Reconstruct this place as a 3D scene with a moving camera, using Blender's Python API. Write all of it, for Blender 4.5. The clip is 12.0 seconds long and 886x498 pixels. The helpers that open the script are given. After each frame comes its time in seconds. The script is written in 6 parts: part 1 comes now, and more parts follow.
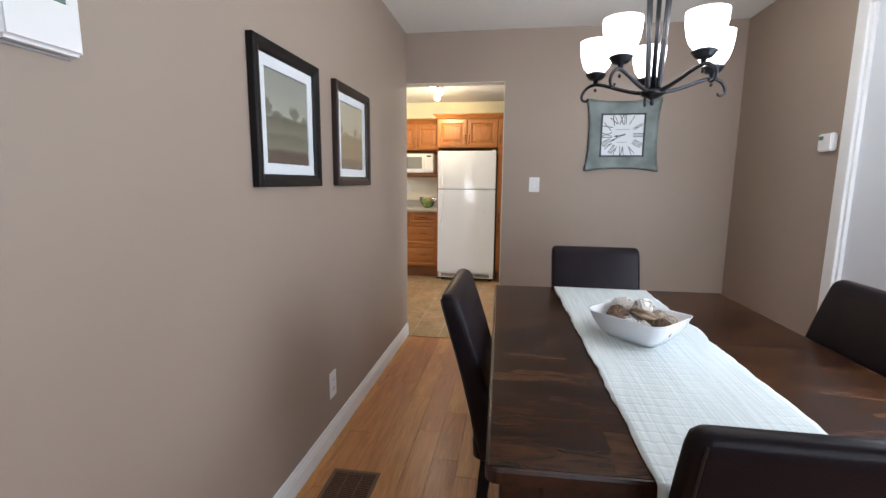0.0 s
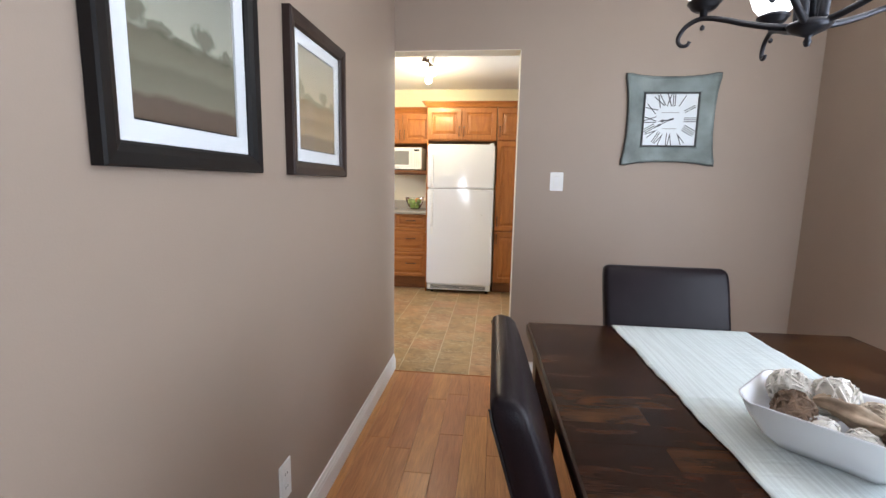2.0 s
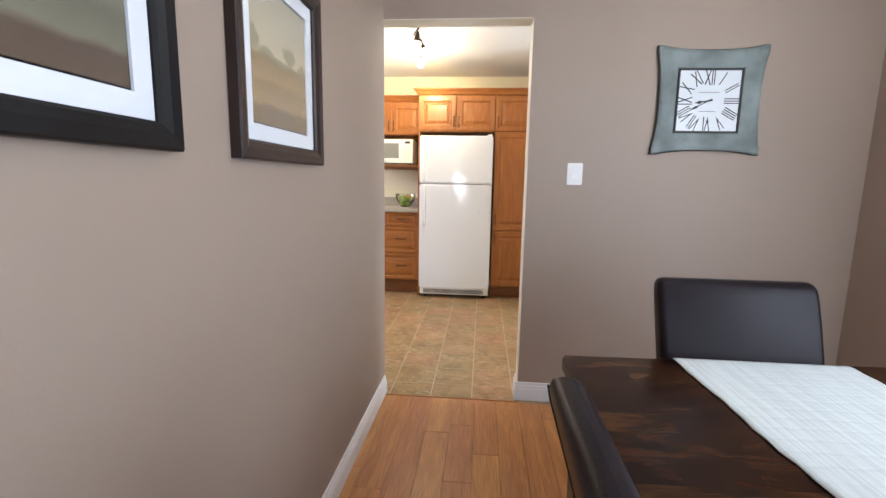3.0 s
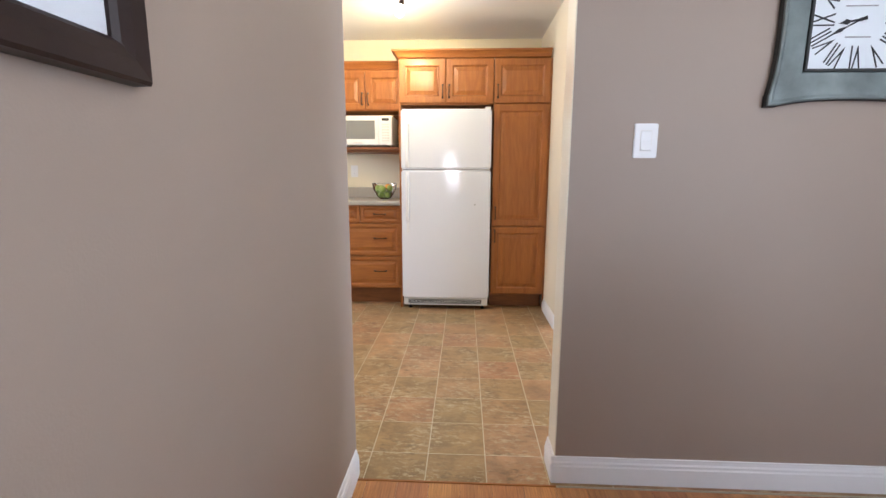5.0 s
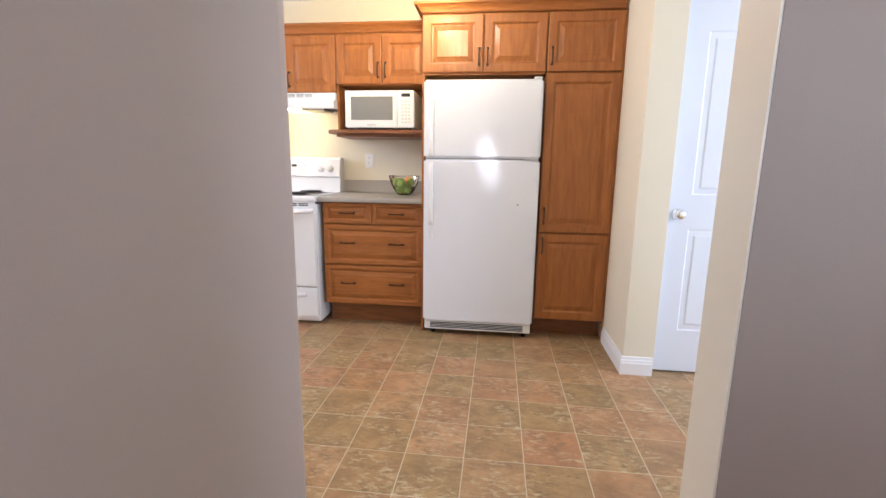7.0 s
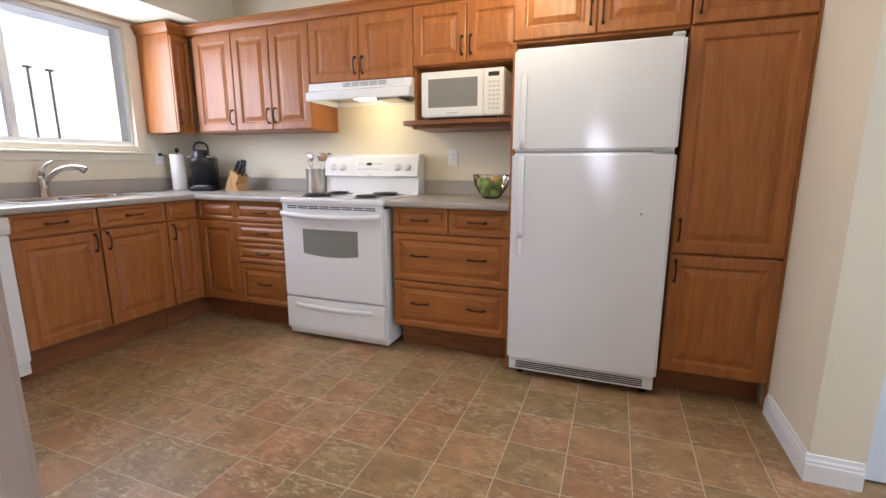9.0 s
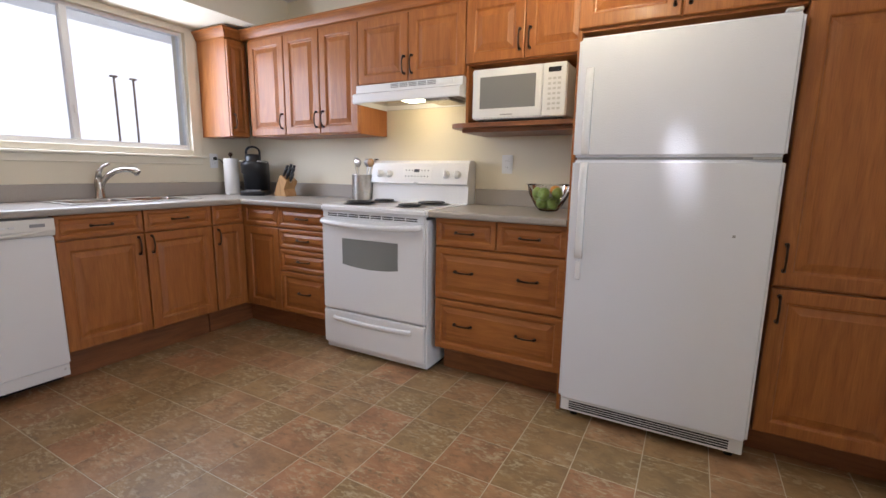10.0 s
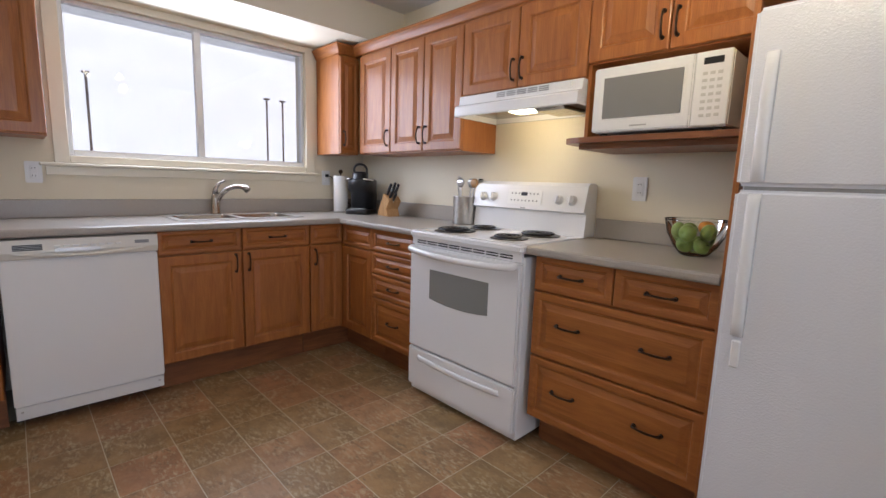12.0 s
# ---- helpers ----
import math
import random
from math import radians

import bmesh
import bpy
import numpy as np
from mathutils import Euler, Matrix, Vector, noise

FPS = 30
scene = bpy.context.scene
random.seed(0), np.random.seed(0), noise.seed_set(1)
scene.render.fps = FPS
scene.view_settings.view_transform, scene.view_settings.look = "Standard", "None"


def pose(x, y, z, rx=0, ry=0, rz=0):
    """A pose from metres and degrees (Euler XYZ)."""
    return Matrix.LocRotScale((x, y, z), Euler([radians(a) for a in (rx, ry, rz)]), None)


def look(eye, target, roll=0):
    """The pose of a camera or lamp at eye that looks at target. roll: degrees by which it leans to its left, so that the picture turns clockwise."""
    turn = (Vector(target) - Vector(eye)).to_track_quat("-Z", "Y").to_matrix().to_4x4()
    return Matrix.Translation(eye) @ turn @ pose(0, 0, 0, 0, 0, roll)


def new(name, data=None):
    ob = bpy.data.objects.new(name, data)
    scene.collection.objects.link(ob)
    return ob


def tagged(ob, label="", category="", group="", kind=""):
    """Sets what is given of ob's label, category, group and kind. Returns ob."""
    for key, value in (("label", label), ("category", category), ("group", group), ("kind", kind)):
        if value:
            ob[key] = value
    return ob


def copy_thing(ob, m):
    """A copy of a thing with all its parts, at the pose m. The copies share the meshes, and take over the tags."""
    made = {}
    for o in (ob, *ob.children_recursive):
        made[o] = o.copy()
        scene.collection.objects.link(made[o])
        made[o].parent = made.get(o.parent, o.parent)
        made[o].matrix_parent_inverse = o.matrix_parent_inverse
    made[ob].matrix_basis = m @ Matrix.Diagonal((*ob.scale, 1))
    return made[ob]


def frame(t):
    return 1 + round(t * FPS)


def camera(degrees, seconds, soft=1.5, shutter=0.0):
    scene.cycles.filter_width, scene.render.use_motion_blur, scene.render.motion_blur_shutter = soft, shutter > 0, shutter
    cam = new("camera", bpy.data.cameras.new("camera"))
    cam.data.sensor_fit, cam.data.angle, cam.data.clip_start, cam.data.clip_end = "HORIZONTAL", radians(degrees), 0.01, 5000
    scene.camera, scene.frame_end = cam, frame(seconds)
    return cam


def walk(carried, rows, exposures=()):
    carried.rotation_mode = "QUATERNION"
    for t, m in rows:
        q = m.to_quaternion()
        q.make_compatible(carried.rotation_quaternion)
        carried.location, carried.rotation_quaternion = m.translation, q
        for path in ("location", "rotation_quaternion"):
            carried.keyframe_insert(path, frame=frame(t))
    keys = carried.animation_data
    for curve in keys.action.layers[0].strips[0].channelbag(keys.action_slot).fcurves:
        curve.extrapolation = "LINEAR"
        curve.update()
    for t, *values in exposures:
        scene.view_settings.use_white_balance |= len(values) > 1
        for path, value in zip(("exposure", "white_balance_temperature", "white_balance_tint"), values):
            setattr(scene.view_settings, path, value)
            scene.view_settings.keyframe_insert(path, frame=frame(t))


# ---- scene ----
cam = camera(89.3, 12.0)
PATH = [
    (0, (0.889, -3.682, 1.328), (0.582, -1.728, 1.03), 0.5),
    (0.5, (0.839, -3.507, 1.315), (0.548, -1.55, 1.025), 0.4),
    (1, (0.783, -3.318, 1.31), (0.508, -1.358, 1.022), 0.7),
    (1.5, (0.721, -3.117, 1.298), (0.47, -1.154, 1.01), 1.0),
    (2, (0.66, -2.922, 1.285), (0.438, -0.955, 0.995), 1.1),
    (2.5, (0.598, -2.718, 1.275), (0.406, -0.75, 0.977), 1.3),
    (3, (0.552, -2.503, 1.261), (0.383, -0.533, 0.96), 1.0),
    (5, (0.422, -1.616, 1.196), (0.33, 0.354, 0.864), 0.2),
    (5.5, (0.417, -1.392, 1.192), (0.305, 0.575, 0.846), 0.1),
    (6, (0.406, -1.182, 1.19), (0.28, 0.783, 0.839), 0.4),
    (6.5, (0.391, -0.968, 1.181), (0.227, 0.994, 0.826), 0.7),
    (7, (0.377, -0.774, 1.178), (0.146, 1.18, 0.815), 0.8),
    (8.8, (0.387, -0.172, 1.179), (-0.257, 1.682, 0.797), -0.2),
    (9, (0.392, -0.106, 1.171), (-0.308, 1.73, 0.797), -0.0),
    (9.5, (0.387, 0.045, 1.163), (-0.443, 1.83, 0.808), 0.4),
    (10, (0.362, 0.189, 1.164), (-0.59, 1.915, 0.824), 0.8),
    (10.5, (0.329, 0.319, 1.167), (-0.745, 1.975, 0.844), 1.1),
    (11, (0.305, 0.44, 1.184), (-0.894, 2.01, 0.871), 1.5),
    (11.5, (0.279, 0.554, 1.2), (-1.036, 2.031, 0.899), 1.7),
    (12, (0.255, 0.676, 1.216), (-1.169, 2.049, 0.924), 1.8),
]
EXPOSURES = [(0, 0.30, 6020, 12), (1.5, 0.52, 6000, 12), (3, 0.64, 5880, 13), (5, 0.58, 5780, 15), (7, 0.54, 5600, 18), (9, 0.04, 5630, 17), (12, -0.42, 5620, 18)]
walk(cam, [(t, look(eye, target, roll)) for t, eye, target, roll in PATH], EXPOSURES)

# world, sun, lights
W = bpy.data.worlds.new("world"); scene.world = W; W.use_nodes = True
wn = W.node_tree.nodes; wl = W.node_tree.links
sky = wn.new("ShaderNodeTexSky"); sky.sky_type = "NISHITA"; sky.sun_disc = False
sky.sun_elevation, sky.sun_rotation = radians(38), radians(97)
wn["Background"].inputs[1].default_value = 0.15
wl.new(sky.outputs[0], wn["Background"].inputs[0])
sun = new("sun", bpy.data.lights.new("sun", "SUN"))
sun.data.energy, sun.data.angle, sun.data.color = 5.0, radians(0.5), (1, 0.95, 0.88)
sun.matrix_world = look((0, 0, 10), (-8, -1.0, 3.6))


def area(name, eye, target, w, h, power, color=(1, 1, 1)):
    l = bpy.data.lights.new(name, "AREA"); l.shape = "RECTANGLE"
    l.size, l.size_y, l.energy, l.color = w, h, power, color
    ob = new(name, l); ob.matrix_world = look(eye, target); return ob


def bulb(name, at, power, color, r=0.03):
    l = bpy.data.lights.new(name, "POINT"); l.energy, l.color, l.shadow_soft_size = power, color, r
    ob = new(name, l); ob.location = at; return ob


area("window_daylight", (-3.075, 1.65, 1.73), (-1.0, 1.65, 1.50), 1.34, 0.76, 35, (0.92, 0.96, 1.0))
area("living_room_daylight", (2.45, -4.95, 1.40), (0.3, -2.4, 1.25), 1.4, 1.65, 26, (0.86, 0.93, 1.0))
# fill lamp added before the solid door_2 slab, brightens the west wall
area("patio_door_daylight", (2.465, -1.95, 1.25), (0.0, -1.35, 1.2), 1.4, 1.7, 44, (0.86, 0.93, 1.0))
# weak fill from the south end, through an added window
area("south_daylight", (1.75, -6.14, 1.40), (0.35, -1.0, 1.35), 1.1, 1.6, 9, (0.88, 0.94, 1.0))
for at in ((0.01, 1.12, 2.19), (-0.02, 1.72, 2.19)):
    bulb("track_bulb", at, 7.2, (1.0, 0.85, 0.58), 0.035)
    sp = new("track_spot", bpy.data.lights.new("track_spot", "SPOT"))
    sp.data.energy, sp.data.color, sp.data.spot_size, sp.data.spot_blend, sp.data.shadow_soft_size = 24, (1.0, 0.76, 0.32), radians(110), 1.0, 0.04
    sp.matrix_world = look((at[0], at[1] + 0.05, at[2]), (at[0] - 0.45, 2.9, 2.30))
bulb("hood_bulb", (-1.22, 2.66, 1.578), 3.6, (1.0, 0.76, 0.36), 0.03)
beam = new("track_beam", bpy.data.lights.new("track_beam", "SPOT"))
beam.data.energy, beam.data.color, beam.data.spot_size, beam.data.spot_blend, beam.data.shadow_soft_size = 90, (1.0, 0.95, 0.88), radians(8), 1.0, 0.03
beam.matrix_world = look((0.10, 1.70, 2.27), (0.305, 2.2, 1.235))
# cool fill from the hall; the window behind it is unseen and added
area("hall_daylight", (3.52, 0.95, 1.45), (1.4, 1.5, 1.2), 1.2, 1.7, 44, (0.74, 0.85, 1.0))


# materials
def mat(name, color, rough=0.5, metal=0.0, var=0.0, scale=8.0, bump=0.0, bscale=60.0, coat=0.0, spec=0.5):
    m = bpy.data.materials.new(name); m.use_nodes = True
    n, l = m.node_tree.nodes, m.node_tree.links
    p = n["Principled BSDF"]
    p.inputs["Base Color"].default_value = (*color, 1)
    p.inputs["Roughness"].default_value, p.inputs["Metallic"].default_value = rough, metal
    p.inputs["Coat Weight"].default_value = coat; p.inputs["Coat Roughness"].default_value = 0.12
    p.inputs["Specular IOR Level"].default_value = spec
    tc = n.new("ShaderNodeTexCoord")
    if var:
        a = n.new("ShaderNodeTexNoise"); a.inputs["Scale"].default_value = scale; a.inputs["Detail"].default_value = 5
        l.new(tc.outputs["Object"], a.inputs["Vector"])
        r = n.new("ShaderNodeValToRGB")
        r.color_ramp.elements[0].position, r.color_ramp.elements[1].position = 0.3, 0.7
        r.color_ramp.elements[0].color = (*[c * (1 - var) for c in color], 1)
        r.color_ramp.elements[1].color = (*[min(1, c * (1 + var)) for c in color], 1)
        l.new(a.outputs[0], r.inputs[0]); l.new(r.outputs[0], p.inputs["Base Color"])
    if bump:
        b = n.new("ShaderNodeTexNoise"); b.inputs["Scale"].default_value = bscale; b.inputs["Detail"].default_value = 4
        l.new(tc.outputs["Object"], b.inputs["Vector"])
        k = n.new("ShaderNodeBump"); k.inputs["Strength"].default_value = bump; k.inputs["Distance"].default_value = 0.004
        l.new(b.outputs[0], k.inputs["Height"]); l.new(k.outputs[0], p.inputs["Normal"])
    return m


def glow(name, color, strength, base=(0.8, 0.8, 0.8)):
    m = mat(name, base, 0.4); p = m.node_tree.nodes["Principled BSDF"]
    p.inputs["Emission Color"].default_value = (*color, 1); p.inputs["Emission Strength"].default_value = strength
    return m


def wood(name, dark, light, axis=2, rough=0.42, coat=0.15, stretch=9.0, scale=3.0, island=0.0, bump=0.12, pores=0.22, spec=0.5):
    """Grain that runs along the axis (0, 1 or 2) of the piece."""
    m = bpy.data.materials.new(name); m.use_nodes = True
    n, l = m.node_tree.nodes, m.node_tree.links
    p = n["Principled BSDF"]
    p.inputs["Roughness"].default_value = rough; p.inputs["Coat Weight"].default_value = coat
    p.inputs["Coat Roughness"].default_value = 0.18; p.inputs["Specular IOR Level"].default_value = spec
    tc, oi = n.new("ShaderNodeTexCoord"), n.new("ShaderNodeObjectInfo")
    mul = n.new("ShaderNodeVectorMath"); mul.operation = "MULTIPLY_ADD"
    v = [stretch] * 3; v[axis] = 1.0
    mul.inputs[1].default_value = v
    l.new(tc.outputs["Object"], mul.inputs[0])
    off = n.new("ShaderNodeMath"); off.operation = "MULTIPLY"; off.inputs[1].default_value = 37.0
    l.new(oi.outputs["Random"], off.inputs[0])
    cmb = n.new("ShaderNodeCombineXYZ")
    for k in range(3):
        l.new(off.outputs[0], cmb.inputs[k])
    l.new(cmb.outputs[0], mul.inputs[2])
    a = n.new("ShaderNodeTexNoise"); a.inputs["Scale"].default_value = scale; a.inputs["Detail"].default_value = 6
    a.inputs["Distortion"].default_value = 1.2
    l.new(mul.outputs[0], a.inputs["Vector"])
    r = n.new("ShaderNodeValToRGB"); e = r.color_ramp.elements
    e[0].position, e[1].position = 0.32, 0.68
    e[0].color, e[1].color = (*dark, 1), (*light, 1)
    l.new(a.outputs[0], r.inputs[0])
    f = n.new("ShaderNodeTexNoise"); f.inputs["Scale"].default_value = scale * 9; f.inputs["Detail"].default_value = 3
    mu2 = n.new("ShaderNodeVectorMath"); mu2.operation = "MULTIPLY"
    v2 = [3.0] * 3; v2[axis] = 0.35
    mu2.inputs[1].default_value = v2
    l.new(mul.outputs[0], mu2.inputs[0]); l.new(mu2.outputs[0], f.inputs["Vector"])
    fr = n.new("ShaderNodeValToRGB"); fr.color_ramp.elements[0].position, fr.color_ramp.elements[1].position = 0.35, 0.6
    fr.color_ramp.elements[0].color = (1 - pores, 1 - pores, 1 - pores, 1)
    l.new(f.outputs[0], fr.inputs[0])
    mx = n.new("ShaderNodeMixRGB"); mx.blend_type = "MULTIPLY"; mx.inputs[0].default_value = 1
    l.new(r.outputs[0], mx.inputs[1]); l.new(fr.outputs[0], mx.inputs[2])
    last = mx.outputs[0]
    if island:
        h = n.new("ShaderNodeHueSaturation")
        mr = n.new("ShaderNodeMapRange"); mr.inputs[3].default_value, mr.inputs[4].default_value = 1 - island, 1 + island
        l.new(oi.outputs["Random"], mr.inputs[0]); l.new(mr.outputs[0], h.inputs["Value"])
        mh = n.new("ShaderNodeMapRange"); mh.inputs[3].default_value, mh.inputs[4].default_value = 0.492, 0.51
        l.new(oi.outputs["Random"], mh.inputs[0]); l.new(mh.outputs[0], h.inputs["Hue"])
        l.new(last, h.inputs["Color"]); last = h.outputs[0]
    l.new(last, p.inputs["Base Color"])
    b = n.new("ShaderNodeBump"); b.inputs["Strength"].default_value = bump; b.inputs["Distance"].default_value = 0.002
    l.new(f.outputs[0], b.inputs["Height"]); l.new(b.outputs[0], p.inputs["Normal"])
    return m


def tile_mat():
    """Smooth tan to terracotta tiles, some of them broken by pale olive and dark streaks."""
    m = bpy.data.materials.new("mottled_tile"); m.use_nodes = True
    n, l = m.node_tree.nodes, m.node_tree.links
    p = n["Principled BSDF"]; p.inputs["Roughness"].default_value = 0.42; p.inputs["Specular IOR Level"].default_value = 0.31
    tc, oi = n.new("ShaderNodeTexCoord"), n.new("ShaderNodeObjectInfo")
    cmb = n.new("ShaderNodeCombineXYZ")
    for k, f in enumerate((31.0, 17.0, 9.0)):
        q = n.new("ShaderNodeMath"); q.operation = "MULTIPLY"; q.inputs[1].default_value = f
        l.new(oi.outputs["Random"], q.inputs[0]); l.new(q.outputs[0], cmb.inputs[k])
    add = n.new("ShaderNodeVectorMath"); l.new(tc.outputs["Object"], add.inputs[0]); l.new(cmb.outputs[0], add.inputs[1])

    def noise(scale, detail, rough, distort, stretch=(1, 1, 1)):
        mp = n.new("ShaderNodeMapping"); mp.inputs["Scale"].default_value = stretch
        mp.inputs["Rotation"].default_value = (0, 0, 0.35); l.new(add.outputs[0], mp.inputs[0])
        a = n.new("ShaderNodeTexNoise"); a.inputs["Scale"].default_value = scale; a.inputs["Detail"].default_value = detail
        a.inputs["Roughness"].default_value = rough; a.inputs["Distortion"].default_value = distort
        l.new(mp.outputs[0], a.inputs["Vector"]); return a.outputs[0]

    def ramp(src, *stops):
        r = n.new("ShaderNodeValToRGB"); e = r.color_ramp.elements
        e[0].position, e[0].color = stops[0][0], (*stops[0][1], 1)
        e[1].position, e[1].color = stops[-1][0], (*stops[-1][1], 1)
        for q, c in stops[1:-1]:
            e.new(q).color = (*c, 1)
        l.new(src, r.inputs[0]); return r.outputs[0]

    def mix(fac, a, b, mode="MIX"):
        x = n.new("ShaderNodeMixRGB"); x.blend_type = mode
        if isinstance(fac, float):
            x.inputs[0].default_value = fac
        else:
            l.new(fac, x.inputs[0])
        l.new(a, x.inputs[1]); l.new(b, x.inputs[2]); return x.outputs[0]

    white, black = (1, 1, 1), (0, 0, 0)
    base = ramp(oi.outputs["Random"], (0.0, (0.375, 0.190, 0.095)), (0.35, (0.330, 0.198, 0.092)), (0.7, (0.300, 0.196, 0.088)), (1.0, (0.395, 0.222, 0.112)))
    soft = ramp(noise(9, 4, 0.6, 0.3), (0.32, (0.72, 0.72, 0.70)), (0.68, (1.18, 1.17, 1.12)))
    base = mix(1.0, base, soft, "MULTIPLY")
    fine = noise(26, 12, 0.74, 0.25, (1.0, 2.2, 1.0))
    pale = ramp(fine, (0.50, black), (0.61, white))
    dark = ramp(noise(21, 12, 0.72, 0.2, (1.0, 1.9, 1.0)), (0.36, white), (0.48, black))
    where = ramp(noise(5.5, 3, 0.5, 0.4), (0.42, (0.12, 0.12, 0.12)), (0.58, (0.95, 0.95, 0.95)))
    there = ramp(noise(4.3, 2, 0.5, 0.2), (0.42, (0.2, 0.2, 0.2)), (0.58, (0.8, 0.8, 0.8)))
    tone = n.new("ShaderNodeRGB"); tone.outputs[0].default_value = (0.50, 0.405, 0.245, 1)
    deep = n.new("ShaderNodeRGB"); deep.outputs[0].default_value = (0.165, 0.112, 0.055, 1)
    col = mix(mix(1.0, pale, where, "MULTIPLY"), base, tone.outputs[0])
    col = mix(mix(1.0, dark, there, "MULTIPLY"), col, deep.outputs[0])
    l.new(col, p.inputs["Base Color"])
    k = n.new("ShaderNodeBump"); k.inputs["Strength"].default_value = 0.22; k.inputs["Distance"].default_value = 0.002
    l.new(fine, k.inputs["Height"]); l.new(k.outputs[0], p.inputs["Normal"])
    return m


M = {}
M["taupe"] = mat("taupe_wall_paint", (0.340, 0.267, 0.213), 0.55, var=0.03, scale=1.5, bump=0.10, bscale=220)
M["cream"] = mat("cream_wall_paint", (0.75, 0.685, 0.53), 0.6, var=0.02, scale=1.2, bump=0.10, bscale=200)
M["ceil"] = mat("white_ceiling_texture", (0.78, 0.77, 0.74), 0.9, bump=0.5, bscale=120)
M["trim"] = mat("white_trim_paint", (0.80, 0.80, 0.79), 0.35, bump=0.03, bscale=40)
M["ctrim"] = mat("cream_trim_paint", (0.77, 0.72, 0.58), 0.35, bump=0.03, bscale=40)
OAK_D, OAK_L = (0.315, 0.107, 0.024), (0.42, 0.155, 0.034)
M["oak_v"] = wood("honey_oak_upright", OAK_D, OAK_L, 2, pores=0.26, bump=0.2, spec=0.36)
M["oak_h"] = wood("honey_oak_level", OAK_D, OAK_L, 0, pores=0.26, bump=0.2, spec=0.36)
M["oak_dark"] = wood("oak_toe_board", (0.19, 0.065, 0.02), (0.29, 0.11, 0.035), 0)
M["plank"] = wood("oak_floor_plank", (0.43, 0.168, 0.048), (0.59, 0.258, 0.082), 1, rough=0.40, coat=0.1, stretch=7, scale=2.6, island=0.13, pores=0.34)
M["table"] = wood("espresso_table_wood", (0.014, 0.0050, 0.0024), (0.072, 0.026, 0.010), 0, rough=0.27, coat=0.05, stretch=3.4, scale=5.5, pores=0.42, bump=0.05, island=0.5, spec=0.14)
M["tabledge"] = wood("espresso_frame_wood", (0.012, 0.005, 0.003), (0.045, 0.015, 0.007), 1, rough=0.36, coat=0.05, spec=0.3)
M["leather"] = mat("black_brown_leather", (0.012, 0.008, 0.010), 0.34, var=0.30, scale=5, bump=0.14, bscale=260, spec=0.14)
M["stitch"] = mat("leather_seam", (0.01, 0.008, 0.008), 0.5)
M["blackwood"] = mat("dark_frame_wood", (0.008, 0.007, 0.007), 0.45, var=0.3, scale=6, bump=0.08, spec=0.22)
M["brownframe"] = mat("dark_brown_frame_wood", (0.028, 0.016, 0.013), 0.42, var=0.3, scale=6, bump=0.08, spec=0.3)
M["white"] = mat("white_enamel", (0.80, 0.80, 0.80), 0.25, coat=0.4)
M["fridge"] = mat("pebbled_white_enamel", (0.76, 0.775, 0.825), 0.17, bump=0.30, bscale=165, coat=0.2)
fn = M["fridge"].node_tree
for q in fn.nodes:
    if q.type == "BUMP":
        fn.links.new(q.outputs[0], fn.nodes["Principled BSDF"].inputs["Coat Normal"])
M["offwhite"] = mat("almond_plastic", (0.74, 0.72, 0.66), 0.4)
M["plastic"] = mat("white_plastic", (0.78, 0.78, 0.77), 0.35)
M["grey"] = mat("grey_plastic", (0.30, 0.30, 0.30), 0.4)
M["ovenglass"] = mat("smoked_oven_glass", (0.22, 0.225, 0.21), 0.12, coat=0.5)
M["mwglass"] = mat("microwave_mesh_glass", (0.22, 0.22, 0.215), 0.15, coat=0.4)
M["black"] = mat("black_plastic", (0.012, 0.012, 0.013), 0.3)
M["darkgap"] = mat("dark_gap", (0.01, 0.01, 0.01), 0.8)
M["bronze"] = mat("dark_bronze_metal", (0.045, 0.028, 0.018), 0.35, metal=0.8)
M["iron"] = mat("blackened_iron", (0.035, 0.035, 0.04), 0.38, metal=0.85, bump=0.1)
M["steel"] = mat("brushed_steel", (0.62, 0.60, 0.57), 0.32, metal=1.0, var=0.08, scale=30)
M["chrome"] = mat("chrome", (0.8, 0.8, 0.8), 0.08, metal=1.0)
M["drip"] = mat("dark_drip_pan", (0.06, 0.055, 0.05), 0.3, metal=0.8)
M["nickel"] = mat("brushed_nickel", (0.42, 0.39, 0.35), 0.26, metal=1.0)
M["counter"] = mat("grey_speckled_laminate", (0.37, 0.335, 0.29), 0.33, var=0.10, scale=260, bump=0.02)
M["grout"] = mat("pale_grout", (0.56, 0.49, 0.345), 0.7)
M["tile"] = tile_mat()
M["shade"] = glow("lit_frosted_shade", (1.0, 0.96, 0.92), 3.2)
M["lampglow"] = glow("lit_bulb", (1.0, 0.85, 0.6), 14.0)
M["hoodglow"] = glow("lit_hood_lens", (1.0, 0.88, 0.55), 7.0)
M["matboard"] = mat("white_mat_board", (0.80, 0.81, 0.82), 0.8)
M["teal"] = mat("distressed_teal_paint", (0.175, 0.212, 0.205), 0.55, var=0.40, scale=6, bump=0.3, bscale=50)
M["tealdark"] = mat("worn_dark_clock_wood", (0.03, 0.032, 0.03), 0.6)
M["face"] = mat("white_clock_face", (0.70, 0.74, 0.76), 0.45, var=0.05, scale=7)
M["ceramic"] = mat("white_glazed_ceramic", (0.82, 0.82, 0.84), 0.12, coat=0.6)
M["vine_pale"] = mat("pale_vine", (0.55, 0.46, 0.36), 0.8, var=0.3, scale=40, bump=0.5)
M["vine_brown"] = mat("brown_vine", (0.17, 0.105, 0.065), 0.8, var=0.4, scale=40, bump=0.5)
